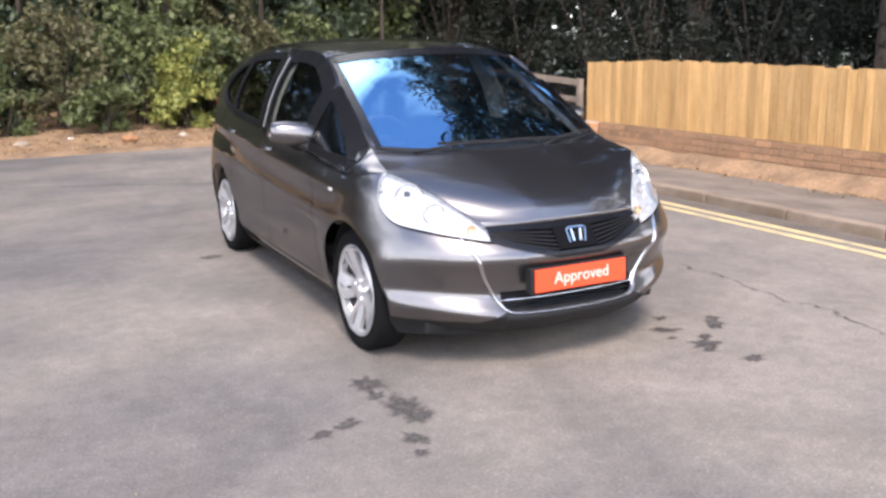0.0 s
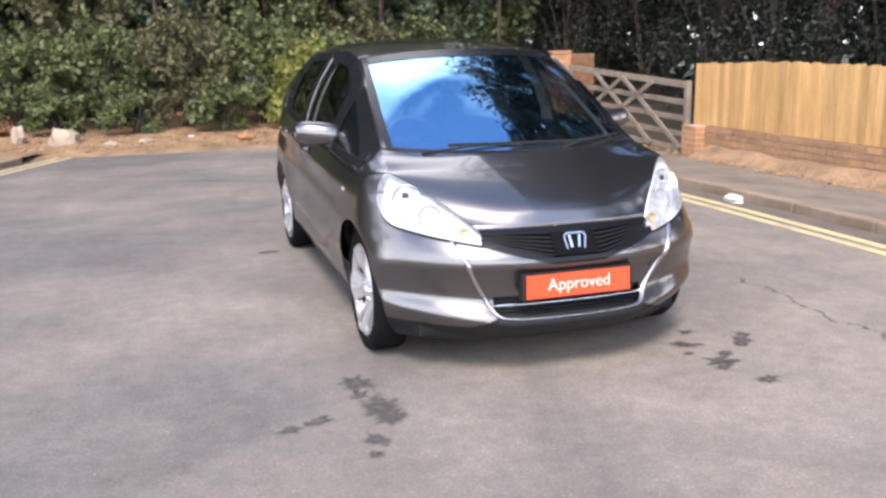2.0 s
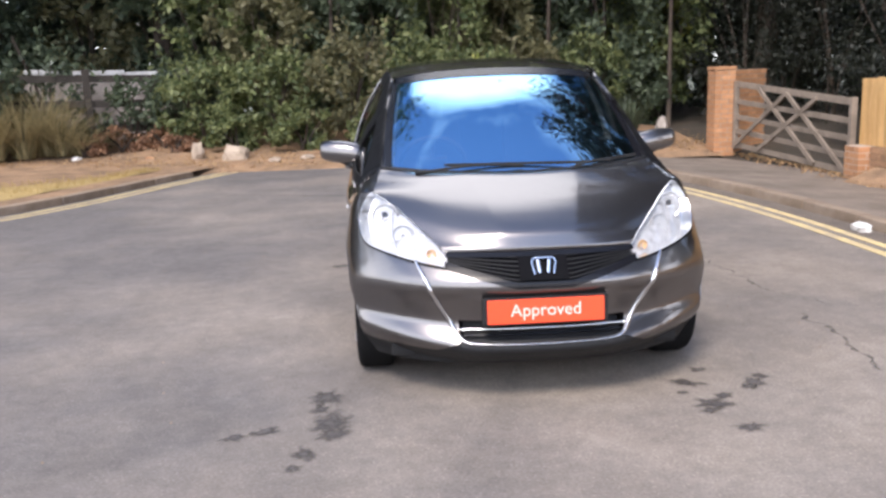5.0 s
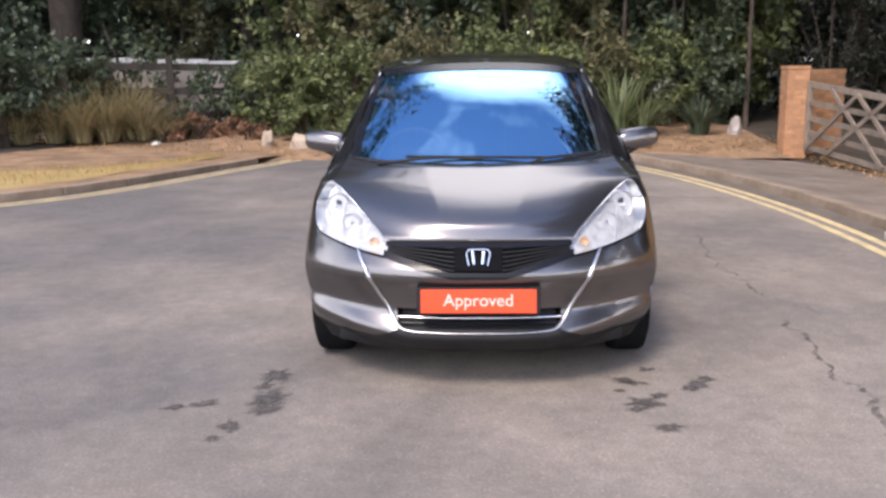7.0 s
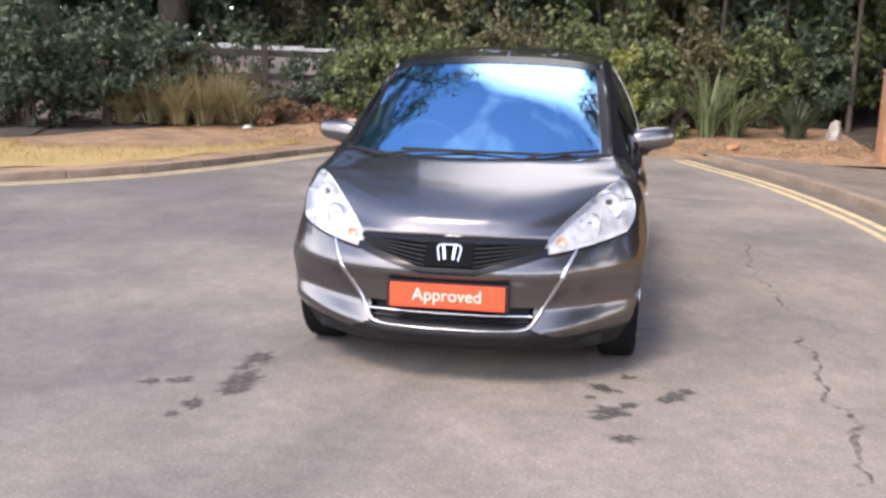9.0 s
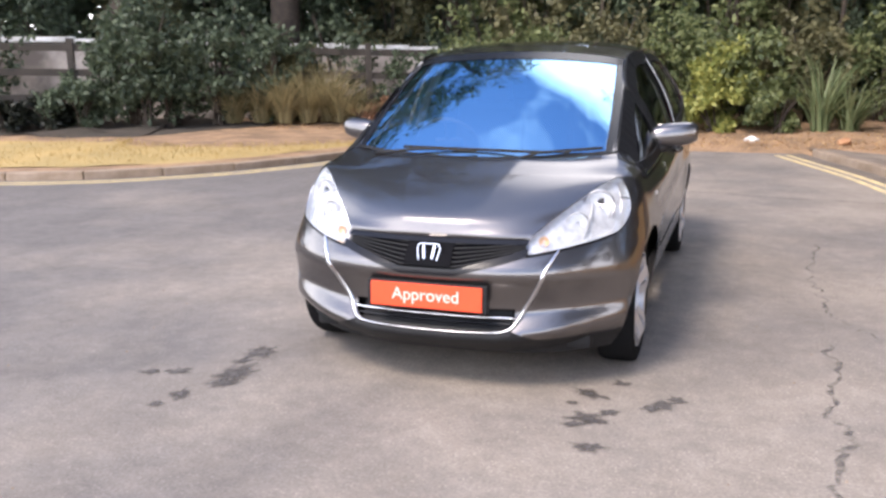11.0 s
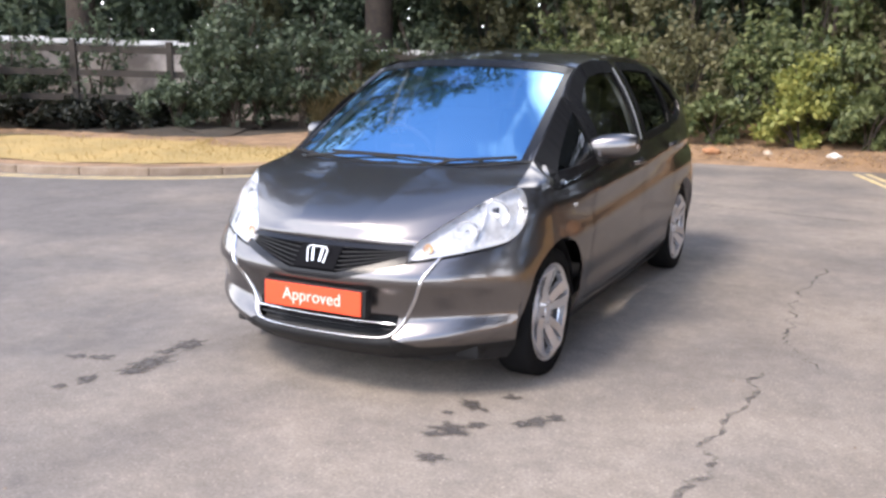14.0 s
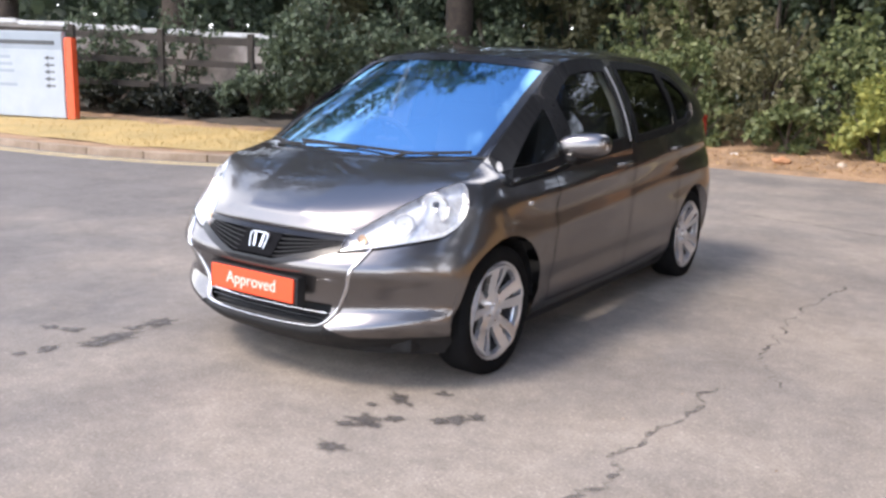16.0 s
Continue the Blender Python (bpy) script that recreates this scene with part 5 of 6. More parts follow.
edge_front = np.array([tuple(skin(p, hood_z(p))) for p in np.linspace(0, PHI_G, 64)])
edge_side = np.array([tuple(skin(p, hood_z(p))) for p in np.linspace(PHI_G, PHI_T, 26)] + [tuple(float(np.interp(y, RAIL[:, 1], RAIL[:, i])) for i in range(3)) for y in np.linspace(-0.16, 0.080, 10)])
cowl = half_span([(0, -0.085, 0.928), (0.25, -0.062, 0.934), (0.48, -0.01, 0.946), tuple(edge_side[-1])], 22)
cowl_fine = half_span([(0, -0.085, 0.928), (0.25, -0.062, 0.934), (0.48, -0.01, 0.946), tuple(edge_side[-1])], 64)
centre_line = spline([(0, -0.62, 0.668), (0, -0.56, 0.725), (0, -0.42, 0.80), (0, -0.25, 0.868), (0, -0.085, 0.928)], len(edge_side))
hood = coons(edge_front, cowl_fine, centre_line, edge_side)
for i in range(hood.shape[0]):
    v = i / (hood.shape[0] - 1)
    for j in range(hood.shape[1]):
        u = j / (hood.shape[1] - 1)
        x_c, x_e = 0.135 + 0.135 * v, max(hood[i, -1, 0], 0.30)
        dome = min(1.0, max(0.0, (x_e - abs(hood[i, j, 0])) / (x_e - x_c)))
        hood[i, j, 2] +=  0.034 * dome * min(1.0, v / 0.12) * min(1.0, (1 - v) / 0.10) ** 0.7
hood = np.concatenate([(edge_front + np.array([0, 0.014, -0.018]))[None], hood])
part("bonnet", full(hood, flip=True), PAINT, car, smooth=True)

screen_side = spline([(0.656, 0.080, 0.966), (0.640, 0.32, 1.10), (0.612, 0.60, 1.25), (0.580, 0.875, 1.383)], 56)
screen_top = half_span([(0, 0.735, 1.428), (0.25, 0.755, 1.422), (0.45, 0.805, 1.405), (0.580, 0.875, 1.383)], 64)
cowl2 = cowl_fine + np.array([0, 0.012, 0.006])
screen_mid = spline([(0, -0.073, 0.934), (0, 0.18, 1.115), (0, 0.45, 1.285), (0, 0.735, 1.428)], 56)
cowl2[-1] = screen_side[0]
sg = coons(cowl2, screen_top, screen_mid, screen_side)
screen = part("windscreen", full(sg, flip=True), SCREEN, car, "glossy windscreen with the sky's blue put into its sheen", smooth=True)
screen.visible_shadow = False
band = [sg[:, -7:, :], sg[-6:, :, :]]
fr = join(sheet(band[0] + np.array([0, -0.001, 0.003]), flip=True), sheet(band[1] + np.array([0, -0.001, 0.003]), flip=True))
part("black_border", join(fr, mirror(fr)), BLACK_GLOSS, screen)
pil = sheet(np.array([screen_side + np.array([-0.012, 0, 0.004]), np.array([pillar_point(t, 0.995) for t in np.interp(screen_side[:, 1], RAIL[:, 1], np.linspace(0, 1, len(RAIL)))]) + np.array([0.0, 0, 0.004])]))
pair("screen_pillar_trim", pil, PAINT, smooth=True)

roof_rows = []
for k, t in enumerate(np.linspace(0, 1, 40)):
    y = 0.735 + (2.98 - 0.735) * t
    zc = float(smooth_table([0.735, 1.1, 1.5, 2.0, 2.5, 2.98], [1.428, 1.475, 1.495, 1.492, 1.462, 1.40], y))
    ye = 0.875 + (2.98 - 0.875) * t
    e = [float(np.interp(ye, RAIL[:, 1], RAIL[:, i])) for i in range(3)]
    row = []
    for u in np.linspace(0, 1, 20):
        row.append((e[0] * u, y + (ye - y) * u ** 2, zc + (e[2] + 0.004 - zc) * (0.45 * u ** 2 + 0.55 * u ** 5)))
    roof_rows.append(row)
part("roof", full(roof_rows, flip=True), PAINT, car, smooth=True)
tail = []
for z, y, w in ((1.40, 2.985, 0.50), (1.33, 3.03, 0.56), (1.2, 3.06, 0.62), (1.05, 3.09, 0.66), (0.8, 3.12, 0.68), (0.5, 3.13, 0.68), (0.25, 3.09, 0.62)):
    tail.append([(w * u, y - 0.10 * abs(u) ** 3, z - (0.06 * u * u if z > 1.3 else 0)) for u in np.linspace(-1, 1, 15)])
part("tailgate", sheet(np.array(tail)), PAINT, car, smooth=True)
for sx_ in (1, -1):
    part("tail_lamp", box(sx_ * 0.665, 2.985, 0.93, 0.10, 0.12, 0.30, 0.03), material("tail_lamp_red", (0.3, 0.01, 0.01), 0.2) if sx_ > 0 else bpy.data.materials["tail_lamp_red"], car)

# underbody and wheel housings
part("underbody", box(0, 1.25, 0.22, 1.30, 3.4, 0.10, 0.02), BLACK, car)
part("front_bulkhead", box(0, -0.25, 0.42, 1.10, 0.45, 0.36, 0.04), BLACK, car)
for y0 in (0.0, REAR_Y):
    arc = [[(x, y0 + (ARCH_R + 0.004) * math.cos(a), HUB_Z + (ARCH_R + 0.004) * math.sin(a)) for x in (0.50, 0.65, 0.74, 0.79)] for a in np.linspace(0.0, math.pi, 26)]
    inner = sheet(np.array(arc))
    wall_in = ([(0.50, y0, HUB_Z)] + [(0.50, y0 + ARCH_R * math.cos(a), HUB_Z + ARCH_R * math.sin(a)) for a in np.linspace(-0.25, math.pi + 0.25, 26)], [(0, i, i + 1) for i in range(1, 26)])
    part("wheel_housing", join(inner, wall_in), BLACK, car)
    part("wheel_housing", mirror(join(inner, wall_in)), BLACK, car)


# wheels
def lathe(profile, n):
    """A ring of the given (radius, x) profile about the wheel's axle."""
    return sheet(np.array([[(x, r_ * math.cos(a), r_ * math.sin(a)) for r_, x in profile] for a in np.linspace(0, 2 * math.pi, n + 1)]))


def spoke_face(n=5):
    """Wide twin spokes: the rim's face with n broad openings and n slits."""
    v, f = [], []
    NA, radii = 160, np.concatenate([np.linspace(0.030, 0.210, 32)])
    for a in np.linspace(0, 2 * math.pi, NA, endpoint=False):
        for r_ in radii:
            rel = a / (2 * math.pi) * n
            v.append((0.009 * math.cos(2 * math.pi * rel) * min(1.0, r_ / 0.15) + 0.012 - 0.02 * ((r_ - 0.03) / 0.168) ** 2 * -1 - 0.010 * math.exp(-((r_ - 0.09) / 0.05) ** 2), r_ * math.cos(a), r_ * math.sin(a)))
    m = len(radii)
    for i in range(NA):
        am = (i + 0.5) / NA * n
        fr_ = am - math.floor(am)
        for j in range(m - 1):
            r_ = (radii[j] + radii[j + 1]) / 2
            half = 0.12 + 0.11 * (r_ - 0.09) / 0.11
            wide = abs(fr_ - 0.5) < half * min(1.0, (0.206 - r_) / 0.012) and 0.080 < r_ < 0.203
            slit = min(fr_, 1 - fr_) < 0.035 + 0.04 * (r_ - 0.10) / 0.09 and 0.095 < r_ < 0.198
            k = (i + 1) % NA
            if not (wide or slit):
                f.append((i * m + j, k * m + j, k * m + j + 1, i * m + j + 1))
    back = [(x - 0.022, y, z) for x, y, z in v]
    K = len(v)
    edges = {}
    for q in f:
        for a, b in zip(q, q[1:] + q[:1]):
            edges.setdefault((min(a, b), max(a, b)), []).append((a, b))
    walls = [(b, a, a + K, b + K) for e in edges.values() if len(e) == 1 for a, b in e]
    return v + back, f + walls


wheel = new("wheel")
wheel.parent = car
part("tyre", lathe([(0.216, -0.075), (0.232, -0.083), (0.262, -0.088), (0.288, -0.080), (0.297, -0.060), (0.298, 0.0), (0.297, 0.060), (0.288, 0.080), (0.264, 0.088), (0.238, 0.084), (0.219, 0.076)], 56), RUBBER, wheel, "black rubber tyre", smooth=True)
part("rim", lathe([(0.203, 0.045), (0.208, 0.060), (0.216, 0.075), (0.224, 0.083), (0.226, 0.078), (0.218, 0.068)], 56), ALLOY, wheel, "silver alloy rim", smooth=True)
part("rim_barrel", lathe([(0.217, -0.078), (0.200, -0.07), (0.190, 0.0), (0.203, 0.045)], 56), BADGE_DARK, wheel, "dark rim barrel", smooth=True)
face = part("spokes", spoke_face(), ALLOY, wheel, "silver twin-spoke alloy face")
face.location = (0.052, 0, 0)
part("brake_disc", lathe([(0.0, 0.005), (0.17, 0.005), (0.17, -0.02)], 32), BLACK, wheel)
part("hub_cap", lathe([(0.0, 0.073), (0.022, 0.072), (0.031, 0.066), (0.033, 0.055)], 24), ALLOY, wheel, smooth=True)
for k in range(5):
    a = 2 * math.pi * k / 5 + 0.63
    part("wheel_nut", lathe([(0.0, 0.072), (0.008, 0.071), (0.009, 0.055)], 8), CHROME, wheel).location = (0, 0.048 * math.cos(a), 0.048 * math.sin(a))
wheel.matrix_basis = pose(0.724, 0, HUB_Z, 17)
copy_thing(wheel, pose(0.732, REAR_Y, HUB_Z, 40))
copy_thing(wheel, pose(-0.724, 0, HUB_Z, -30, 0, 180))
copy_thing(wheel, pose(-0.732, REAR_Y, HUB_Z, 10, 0, 180))

# grille with its mesh, badge
gp = np.linspace(0, PHI_G, 26)
rim_top = lambda p: hood_z(p) - 0.010
gback = patch(gp, lambda p: grille_low(p), lambda p: rim_top(p), 6, -0.030)
grille = part("grille", join(gback, mirror(gback)), GRILLE_BLACK, car, "black mesh grille")
frame_low = patch(gp, lambda p: grille_low(p) - 0.002, lambda p: grille_low(p) + 0.026, 4, 0.004)
frame_top = patch(gp, lambda p: rim_top(p) - 0.014, lambda p: rim_top(p) + 0.004, 3, -0.004)
part("grille_frame", join(frame_low, mirror(frame_low), frame_top, mirror(frame_top)), BLACK_GLOSS, grille)
for k in range(6):
    f0 = 0.24 + k * 0.125
    pts = [shifted(skin(p, grille_low(p) + (rim_top(p) - grille_low(p)) * f0), -0.012) for p in np.linspace(4.3, PHI_G - 0.4, 16)]
    b_ = tube(pts, 0.0035, 6)
    part("grille_bar", b_, BLACK, grille)
    part("grille_bar", mirror(b_), BLACK, grille)
centre_panel = patch(np.linspace(0, 4.2, 8), lambda p: 0.556, lambda p: rim_top(p) - 0.006, 6, -0.004)
part("badge_panel", join(centre_panel, mirror(centre_panel)), GRILLE_BLACK, grille)


def rounded(w0, w1, h, r_, n=6):
    """A rounded outline that is w0 wide below and w1 wide above, about the origin in x and z."""
    out = []
    for cx, cz, a0 in ((w1 / 2 - r_, h / 2 - r_, 0), (-w1 / 2 + r_, h / 2 - r_, 90), (-w0 / 2 + r_, -h / 2 + r_, 180), (w0 / 2 - r_, -h / 2 + r_, 270)):
        out += [(cx + r_ * math.cos(radians(a0 + 90 * k / n)), cz + r_ * math.sin(radians(a0 + 90 * k / n))) for k in range(n + 1)]
    return out


def ring(outer, inner_, y0, y1):
    """A raised frame between two outlines."""
    n = len(outer)
    v = [(x, y0, z) for x, z in outer] + [(x * 0.97, y1, z * 0.97) for x, z in outer] + [(x * 1.03, y1, z * 1.03) for x, z in inner_] + [(x, y0, z) for x, z in inner_]
    f = []
    for k in range(3):
        for i in range(n):
            j = (i + 1) % n
            f.append((k * n + i, k * n + j, (k + 1) * n + j, (k + 1) * n + i))
    return v, f


badge = new("badge")
badge.parent = car
badge.matrix_basis = Matrix.Translation((0, -0.682, 0.598)) @ Matrix.Rotation(radians(-22), 4, "X")
badge["label"] = "chrome emblem, drawn plain"
part("badge_rim", ring(rounded(0.088, 0.108, 0.094, 0.022), rounded(0.074, 0.094, 0.081, 0.017), 0.0, -0.010), CHROME, badge)
for sgn in (1, -1):
    part("badge_bar", box(sgn * 0.020, -0.004, 0, 0.011, 0.008, 0.074, 0.003, Matrix.Rotation(radians(-7 * sgn), 4, "Y").inverted()), CHROME, badge)

# number-plate board
plate = new("plate_board")
plate.parent = car
plate.matrix_basis = Matrix.Translation((0, -0.722, 0.428)) @ Matrix.Rotation(radians(-3), 4, "X")
part("holder", box(0, 0.022, 0, 0.528, 0.050, 0.118, 0.006), BLACK, plate)
part("panel", box(0.0, -0.007, 0, 0.492, 0.010, 0.102, 0.002), PLATE_RED, plate, "orange-red panel")
fc = bpy.data.curves.new("approved", "FONT")
fc.body, fc.size, fc.align_x, fc.align_y, fc.extrude, fc.offset = "Approved", 0.074, "CENTER", "CENTER", 0.001, 0.0
tmp = new("text_tmp", fc)
bpy.context.view_layer.update()
tm = bpy.data.meshes.new_from_object(tmp.evaluated_get(bpy.context.evaluated_depsgraph_get()))
bpy.data.objects.remove(tmp)
tm.materials.clear()
tm.materials.append(PLATE_WHITE)
word = new("lettering", tm)
word.parent = plate
word.matrix_basis = Matrix.Translation((0, -0.0135, 0.003)) @ Matrix.Rotation(radians(90), 4, "X")
word["label"] = "white word Approved"

# lower intake with slats and chrome trim
ip = np.linspace(0, PHI_I, 14)
intake_back = patch(ip, lambda p: IN_LOW - 0.01, lambda p: IN_HIGH + 0.01, 4, -0.045)
intake = part("lower_intake", join(intake_back, mirror(intake_back)), BLACK, car, "black lower air intake")
for z in (0.308, 0.326):
    half = [shifted(skin(p, z), -0.016) for p in np.linspace(0, PHI_I - 0.5, 14)]
    full = [Vector((-q.x, q.y, q.z)) for q in half[:0:-1]] + half
    part("slat", tube(full, 0.005, 6), BLACK_GLOSS, intake)
half = [shifted(skin(p, 0.336), 0.010) for p in np.linspace(0, PHI_I - 0.2, 16)]
full = [Vector((-q.x, q.y, q.z)) for q in half[:0:-1]] + half
part("chrome_bar", tube(full, 0.0045, 8), CHROME, intake, "thin chrome bar", smooth=True)


def band_along(path, widths, out):
    """A raised band on the front's skin along (x, z) places."""
    P = np.array(path, float)
    c = spline(np.column_stack([P, np.zeros(len(P))]), 50)[:, :2]
    w = np.interp(np.linspace(0, 1, 50), np.linspace(0, 1, len(widths)), widths)
    d = np.gradient(c, axis=0)
    d /= np.linalg.norm(d, axis=1)[:, None]
    nrm = np.stack([-d[:, 1], d[:, 0]], 1)
    rows = []
    for k, o in ((-0.5, 0.0), (-0.4, out), (0.4, out), (0.5, 0.0)):
        q = c + nrm * (w * k)[:, None]
        rows.append([tuple(shifted(skin(phi_of(x, z), z), o)) for x, z in q])
    return sheet(np.array(rows))


blade = band_along([(0.528, 0.630), (0.508, 0.590), (0.486, 0.548), (0.475, 0.515), (0.445, 0.455), (0.405, 0.385), (0.375, 0.335), (0.345, 0.298), (0.30, 0.284), (0.20, 0.280), (0.10, 0.279), (0.0, 0.279)], [0.007, 0.011, 0.015, 0.018, 0.019, 0.019, 0.017, 0.011, 0.006, 0.005, 0.005, 0.005], 0.011)
part("chrome_blade", blade, SATIN, car, "chrome trim sweeping down the bumper", smooth=True)
part("chrome_blade", mirror(blade), SATIN, car, "chrome trim sweeping down the bumper", smooth=True)

# headlamps: silver housing, bowls, amber bulb cover and a clear lens
hp = np.concatenate([np.linspace(PHI_G - 0.6, 56, 24), np.linspace(56, PHI_H, 20)[1:]])
low_l, high_l = lamp_low, lamp_high


def bowl(phi, z, r_, out, depth):
    """A round reflector bowl set in the housing."""
    c = shifted(skin(phi, z), out)
    n_ = Vector((c.x * 0.45, -1.0, 0.12)).normalized()
    u_ = n_.cross(Vector((0, 0, 1))).normalized()
    w_ = n_.cross(u_)
    rows = []
    for k, (rr, dd) in enumerate(((1.0, 0.004), (1.06, 0.0), (1.0, -0.004), (0.8, -depth * 0.5), (0.5, -depth * 0.85), (0.2, -depth))):
        rows.append([tuple(c + n_ * dd + (u_ * math.cos(a) + w_ * math.sin(a)) * r_ * rr) for a in np.linspace(0, 2 * math.pi, 24, endpoint=False)])
    return sheet(np.array(rows), loop=True)


house_geo = patch(hp, low_l, high_l, 14, -0.045)
lens_geo = patch(hp, low_l, high_l, 18, 0.003)
rim_rows = [[tuple(shifted(skin(p, f_(p)), o)) for p in hp] for f_, o in ((low_l, -0.046), (low_l, 0.006))]
rim_rows2 = [[tuple(shifted(skin(p, f_(p)), o)) for p in hp] for f_, o in ((high_l, -0.046), (high_l, 0.003))]
gasket = patch(hp, lambda p: low_l(p) - 0.004, lambda p: low_l(p) + 0.004, 3, 0.006)
for flip in (False, True):
    w = (lambda g: mirror(g)) if flip else (lambda g: g)
    lamp = part("headlamp", w(house_geo), LAMP_WHITE, car, "large clear swept-back headlamp", smooth=True)
    part("lamp_wall", w(join(sheet(np.array(rim_rows)), sheet(np.array(rim_rows2), flip=True))), REFLECTOR, lamp)
    part("gasket", w(gasket), SEAL, lamp)
    part("main_bowl", w(bowl(52, 0.775, 0.058, -0.030, 0.03)), REFLECTOR, lamp, "round chrome reflector", smooth=True)
    part("inner_bowl", w(bowl(42, 0.71, 0.042, -0.030, 0.03)), REFLECTOR, lamp, "round chrome reflector", smooth=True)
    part("bulb", w(tube([tuple(shifted(skin(52, 0.775), -0.05)), tuple(shifted(skin(52, 0.775), -0.012))], 0.009, 10)), REFLECTOR, lamp)
    for ph_, zz_, r_ in ((52, 0.775, 0.066), (42, 0.71, 0.049)):
        part("bowl_bezel", w(bowl(ph_, zz_, r_, -0.036, 0.004)), LAMP_GREY, lamp, "grey bezel round the reflector", smooth=True)
    part("bulb_shroud", w(tube([tuple(shifted(skin(52, 0.79), -0.046)), tuple(shifted(skin(52.5, 0.793), -0.016))], 0.014, 10)), BADGE_DARK, lamp, "dark shroud before the bulb")
    part("side_bulb", w(bowl(47.5, 0.835, 0.016, -0.034, 0.02)), BLACK_GLOSS, lamp, "dark socket above the reflector", smooth=True)
    part("divider", w(tube([tuple(shifted(skin(p_, lamp_low(p_) + (lamp_high(p_) - lamp_low(p_)) * k_), -0.022)) for p_, k_ in ((44, 0.10), (46.5, 0.4), (47.5, 0.7), (47, 0.93))], 0.004, 6)), LAMP_GREY, lamp, "grey rib inside the lamp")
    part("indicator", w(bowl(29.5, 0.651, 0.021, -0.026, 0.012)), AMBER, lamp, "amber indicator reflector", smooth=True)
    ln = part("lens", w(lens_geo), LENS, lamp, smooth=True)
    ln.visible_shadow = False

# fog-lamp recess lines, side repeaters, handles, shut lines
def side_x(y, z):
    top = [float(np.interp(y, BELT[:, 1], BELT[:, i])) for i in range(3)]
    return side_point(y, z, top).x


def shut(path, name, w=0.006):
    P = np.array(path, float)
    c = spline(np.column_stack([P, np.zeros(len(P))]), 30)[:, :2]
    d = np.gradient(c, axis=0)
    d /= np.linalg.norm(d, axis=1)[:, None]
    nrm = np.stack([-d[:, 1], d[:, 0]], 1)
    rows = [[(side_x(y, z) + 0.0022, y, z) for y, z in c + nrm * k * w / 2] for k in (-1, 1)]
    g = sheet(np.array(rows))
    part(name, g, SEAL, car)
    part(name, mirror(g), SEAL, car)


shut([(0.46, 0.245), (0.46, 0.40), (0.46, 0.60), (0.46, 0.878)], "door_gap")
shut([(1.40, 0.245), (1.40, 0.45), (1.40, 0.70), (1.40, 0.955)], "door_gap")
shut([(2.14, 0.30), (2.14, 0.50), (2.14, 0.66), (2.14, 1.005)], "door_gap")
shut([(0.47, 0.250), (0.9, 0.245), (1.4, 0.245), (2.0, 0.275)], "door_gap")
for y, z in ((1.22, 0.868), (2.03, 0.905)):
    for sgn in (1, -1):
        x = side_x(y, z) * sgn
        h = part("door_handle", tube(spline([(x, y - 0.09, z), (x + 0.026 * sgn, y - 0.06, z + 0.002), (x + 0.032 * sgn, y, z + 0.004), (x + 0.026 * sgn, y + 0.06, z + 0.005), (x, y + 0.09, z + 0.004)], 14), 0.0125, 8), PAINT, car, smooth=True)
for sgn in (1, -1):
    x = side_x(0.20, 0.765) * sgn
    part("side_repeater", box(x, 0.20, 0.765, 0.010, 0.036, 0.016, 0.004), LAMP_WHITE, car, "small clear side repeater")

# door mirrors
def mirror_shell(sgn):
    rows = []
    for a in np.linspace(0, math.pi, 13):
        row = []
        for b in np.linspace(0, 2 * math.pi, 22, endpoint=False):
            cx = math.cos(a)
            r_ = math.sin(a) ** 0.42
            x = 0.876 + 0.122 * -cx
            y = 0.645 + r_ * 0.062 * math.cos(b) + 0.03 * (-cx)
            z = 1.0 + r_ * (0.066 if math.sin(b) > 0 else 0.058) * math.copysign(abs(math.sin(b)) ** 0.8, math.sin(b)) + 0.012 * (-cx)
            row.append((x * sgn, y, z))
        rows.append(row)
    return sheet(np.array(rows), flip=sgn > 0, loop=True)


for sgn in (1, -1):
    dm = part("door_mirror", mirror_shell(sgn), PAINT, car, "body-coloured door mirror", smooth=True)
    part("mirror_arm", tube(spline([(sgn * 0.795, 0.60, 0.93), (sgn * 0.83, 0.625, 0.945), (sgn * 0.865, 0.64, 0.965)], 6), [0.035, 0.03, 0.028, 0.026, 0.026, 0.03], 10), BLACK, dm, smooth=True)
    part("mirror_glass", ([(sgn * 0.79, 0.704, 0.96), (sgn * 0.965, 0.724, 0.965), (sgn * 0.975, 0.726, 1.045), (sgn * 0.79, 0.704, 1.05)], [(0, 1, 2, 3)]), CHROME, dm)
    part("indicator", box(sgn * 0.985, 0.668, 1.005, 0.022, 0.05, 0.030, 0.008), LAMP_WHITE, dm, "clear indicator lens")

# wipers
def wiper(name, pivot, tip, blade_a, blade_b):
    w = part(name, tube(spline([pivot, ((pivot[0] + tip[0]) / 2, (pivot[1] + tip[1]) / 2 - 0.012, (pivot[2] + tip[2]) / 2 + 0.018), tip], 8), [0.009, 0.008, 0.007, 0.006, 0.006, 0.005, 0.005, 0.005], 8), BLACK, car, "black wiper arm", smooth=True)
    part("wiper_blade", beam(blade_a, blade_b, 0.010, 0.014, 0.003), BLACK, w)


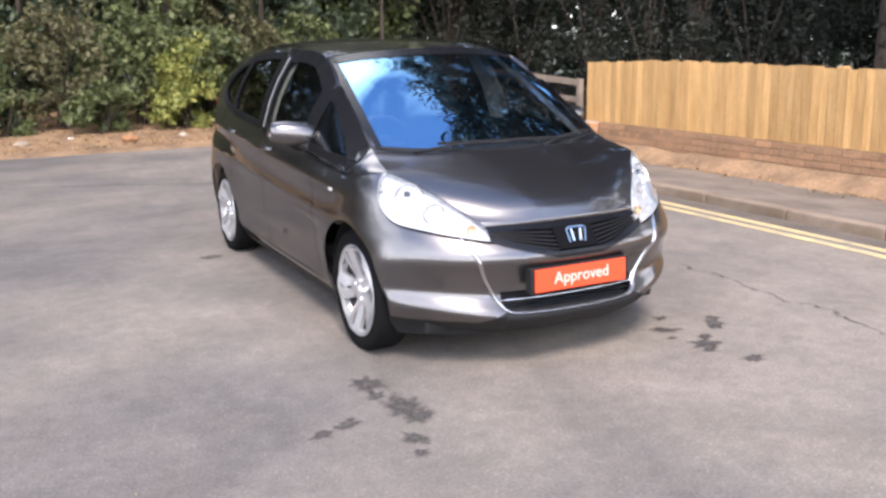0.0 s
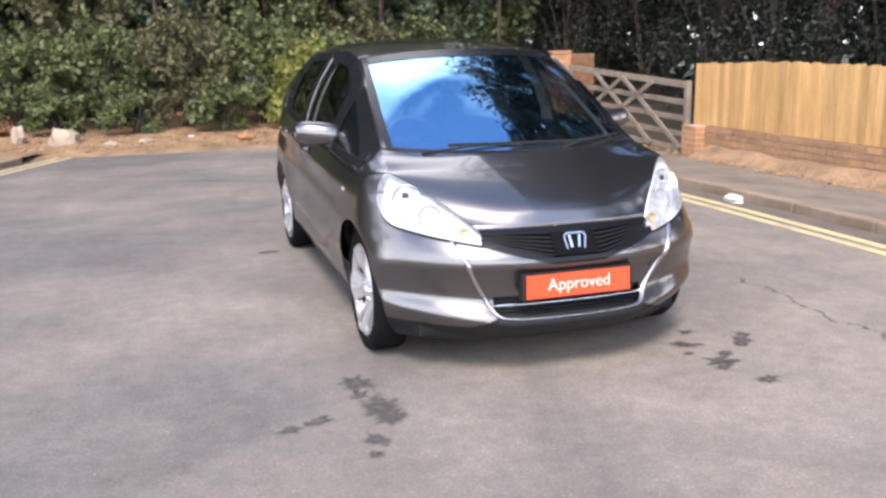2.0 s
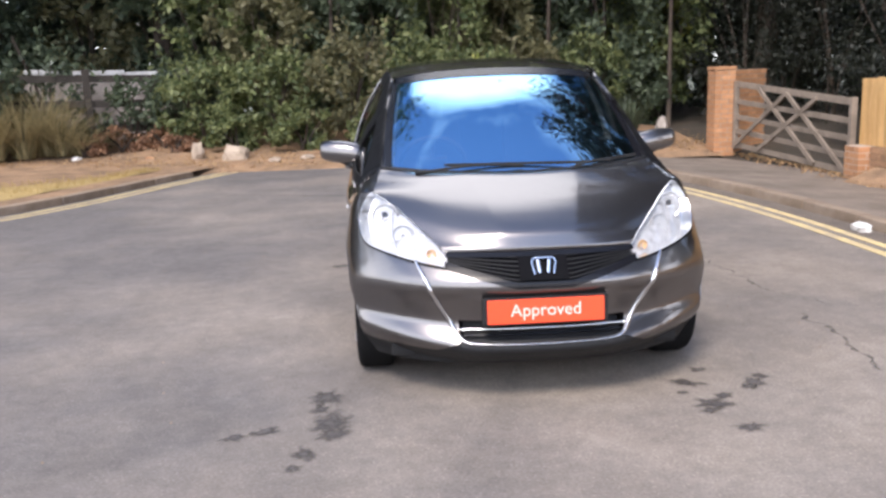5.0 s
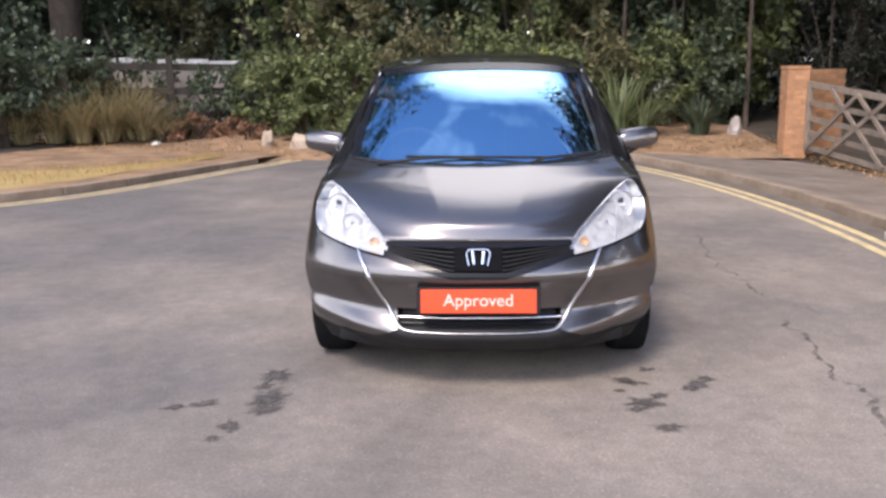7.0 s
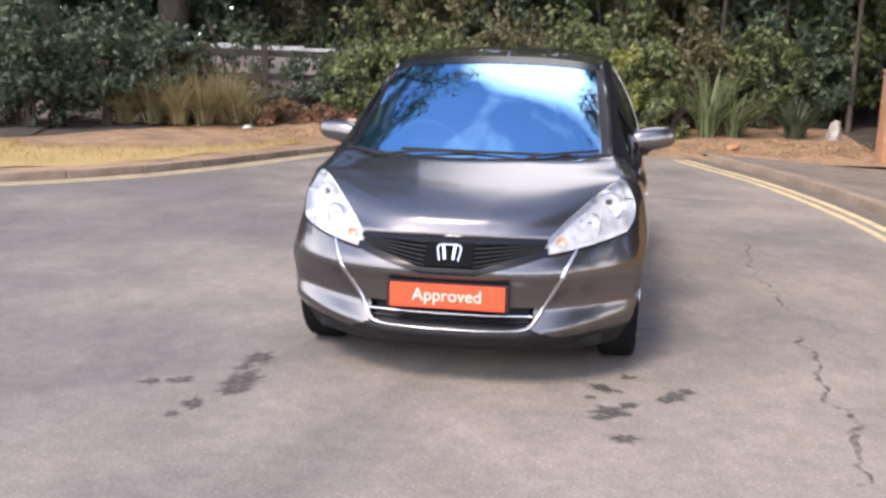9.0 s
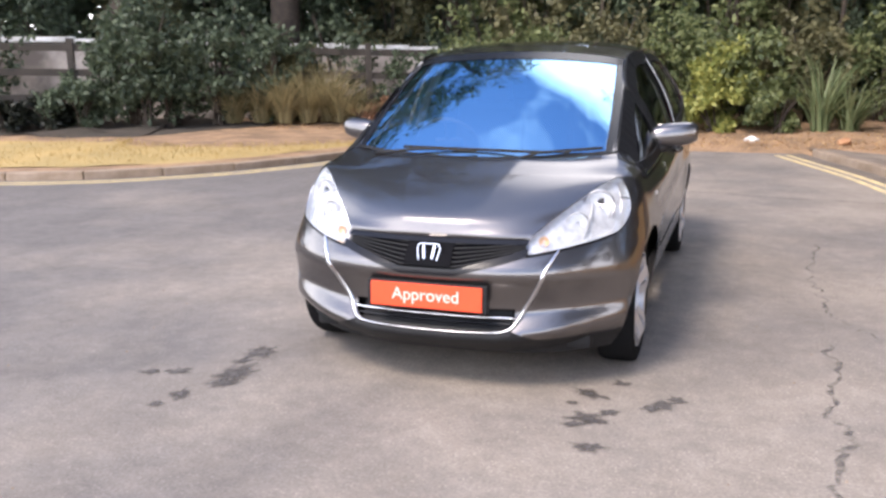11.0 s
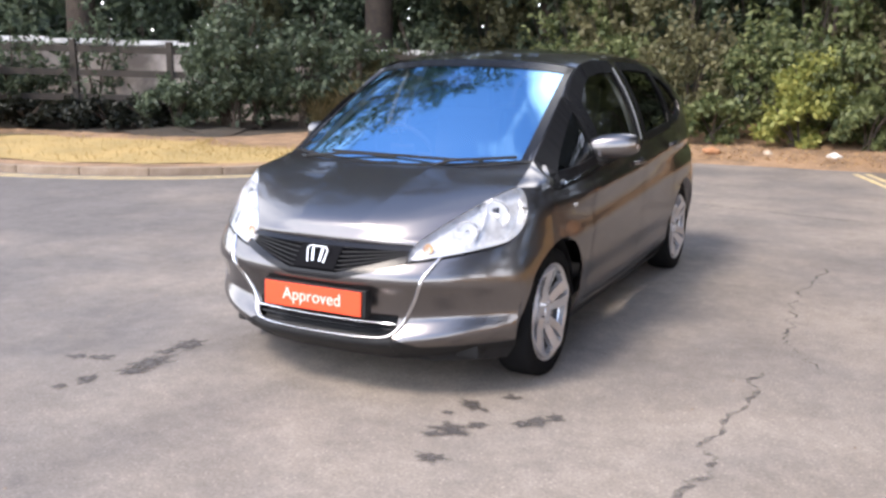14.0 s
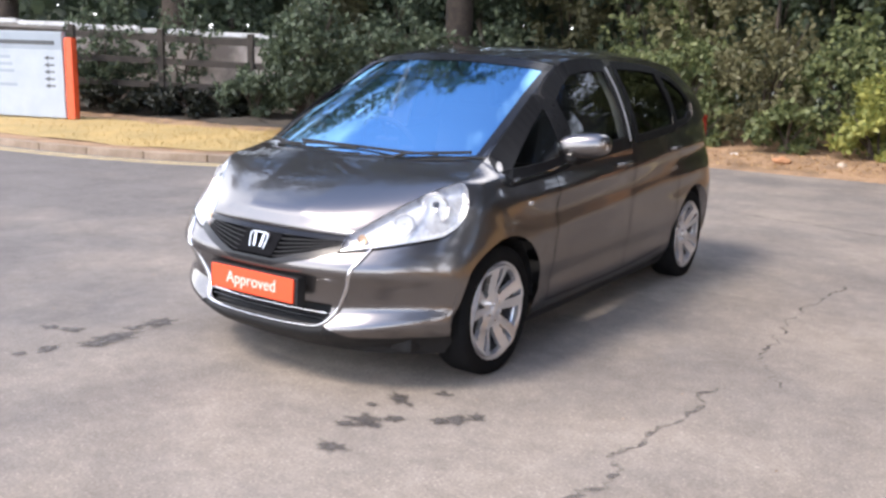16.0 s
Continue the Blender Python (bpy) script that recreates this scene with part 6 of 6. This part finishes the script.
wiper("wiper", (-0.50, -0.055, 0.945), (0.02, -0.055, 0.965), (-0.36, -0.030, 0.978), (0.36, -0.045, 0.968))
wiper("wiper", (0.22, -0.075, 0.935), (0.46, -0.01, 0.968), (0.28, -0.045, 0.962), (0.60, 0.055, 0.985))
scuttle = sheet(np.array([cowl + np.array([0, -0.004, 0.003]), cowl + np.array([0, 0.022, 0.014])]))
part("scuttle", join(scuttle, mirror(scuttle)), BLACK, car)

# cabin seen through the glass
def seat(x):
    s_ = new("seat")
    s_.parent = car
    s_.location = (x, 1.25, 0.0)
    part("cushion", box(0, 0, 0.50, 0.48, 0.50, 0.16, 0.05), FABRIC, s_)
    part("backrest", box(0, 0.30, 0.82, 0.46, 0.13, 0.60, 0.05, Matrix.Rotation(radians(-14), 4, "X")), FABRIC, s_)
    part("head_restraint", box(0, 0.40, 1.19, 0.25, 0.09, 0.17, 0.035), FABRIC, s_)
    for k in (-0.06, 0.06):
        part("post", tube([(k, 0.385, 1.06), (k, 0.395, 1.14)], 0.006, 6), CHROME, s_)


seat(0.37)
seat(-0.37)
part("rear_bench", box(0, 2.15, 0.80, 1.2, 0.14, 0.62, 0.05, Matrix.Rotation(radians(-14), 4, "X")), FABRIC, car)
dash_rows = [[(x, y + 0.10 * (x / 0.66) ** 2, z) for x in np.linspace(-0.67, 0.67, 13)] for y, z in ((-0.03, 0.90), (0.20, 0.925), (0.38, 0.91), (0.50, 0.86), (0.52, 0.70), (0.50, 0.5))]
part("dashboard", sheet(np.array(dash_rows), flip=True), DASH, car, smooth=True)
wheel_c = Vector((-0.37, 0.72, 0.90))
tilt_ = Matrix.Rotation(radians(-62), 4, "X")
pts = [wheel_c + tilt_ @ Vector((0.185 * math.cos(a), 0.185 * math.sin(a), 0)) for a in np.linspace(0, 2 * math.pi, 33)]
sw = part("steering_wheel", tube(pts, 0.015, 8, False), DASH, car, smooth=True)
part("wheel_boss", box(wheel_c.x, wheel_c.y, wheel_c.z, 0.16, 0.12, 0.04, 0.015, tilt_), DASH, sw)
for a in (0, math.pi, math.pi * 1.5):
    part("wheel_spoke", tube([wheel_c, wheel_c + tilt_ @ Vector((0.185 * math.cos(a), 0.185 * math.sin(a), 0))], 0.013, 6), DASH, sw)
inner_a = sheet(np.array([[(x - 0.055, y + 0.03, z - 0.01) for x, y, z in screen_side], [(p[0] - 0.022, p[1] + 0.15, p[2] - 0.02) for p in screen_side]]))
pair("inner_pillar", inner_a, TRIM, "pale grey pillar trim")
inner_b = sheet(np.array([[(on_pillars(y, z) - 0.03, y, z) for z in np.linspace(0.96, 1.39, 8)] for y in (1.275, 1.455)]))
pair("inner_centre_pillar", inner_b, TRIM, "pale grey pillar trim")
door_in = sheet(np.array([[(side_x(y, z) - 0.06, y, z) for z in (0.30, 0.6, 0.88, 0.90 + 0.035 * y)] for y in np.linspace(0.50, 2.1, 12)]))
part("door_lining", door_in, DASH, car, "dark door lining")
part("door_lining", mirror(door_in), DASH, car, "dark door lining")
head = [[(x * 0.93, y, z - 0.03) for x, y, z in row] for row in roof_rows]
hd = sheet(np.array(head))
part("headlining", join(hd, mirror(hd)), TRIM, car, "pale grey headlining")
part("rear_mirror", box(0, 0.60, 1.315, 0.22, 0.03, 0.06, 0.012), BLACK, car)
part("mirror_stem", tube([(0, 0.60, 1.33), (0, 0.60, 1.362)], 0.008, 6), BLACK, car)
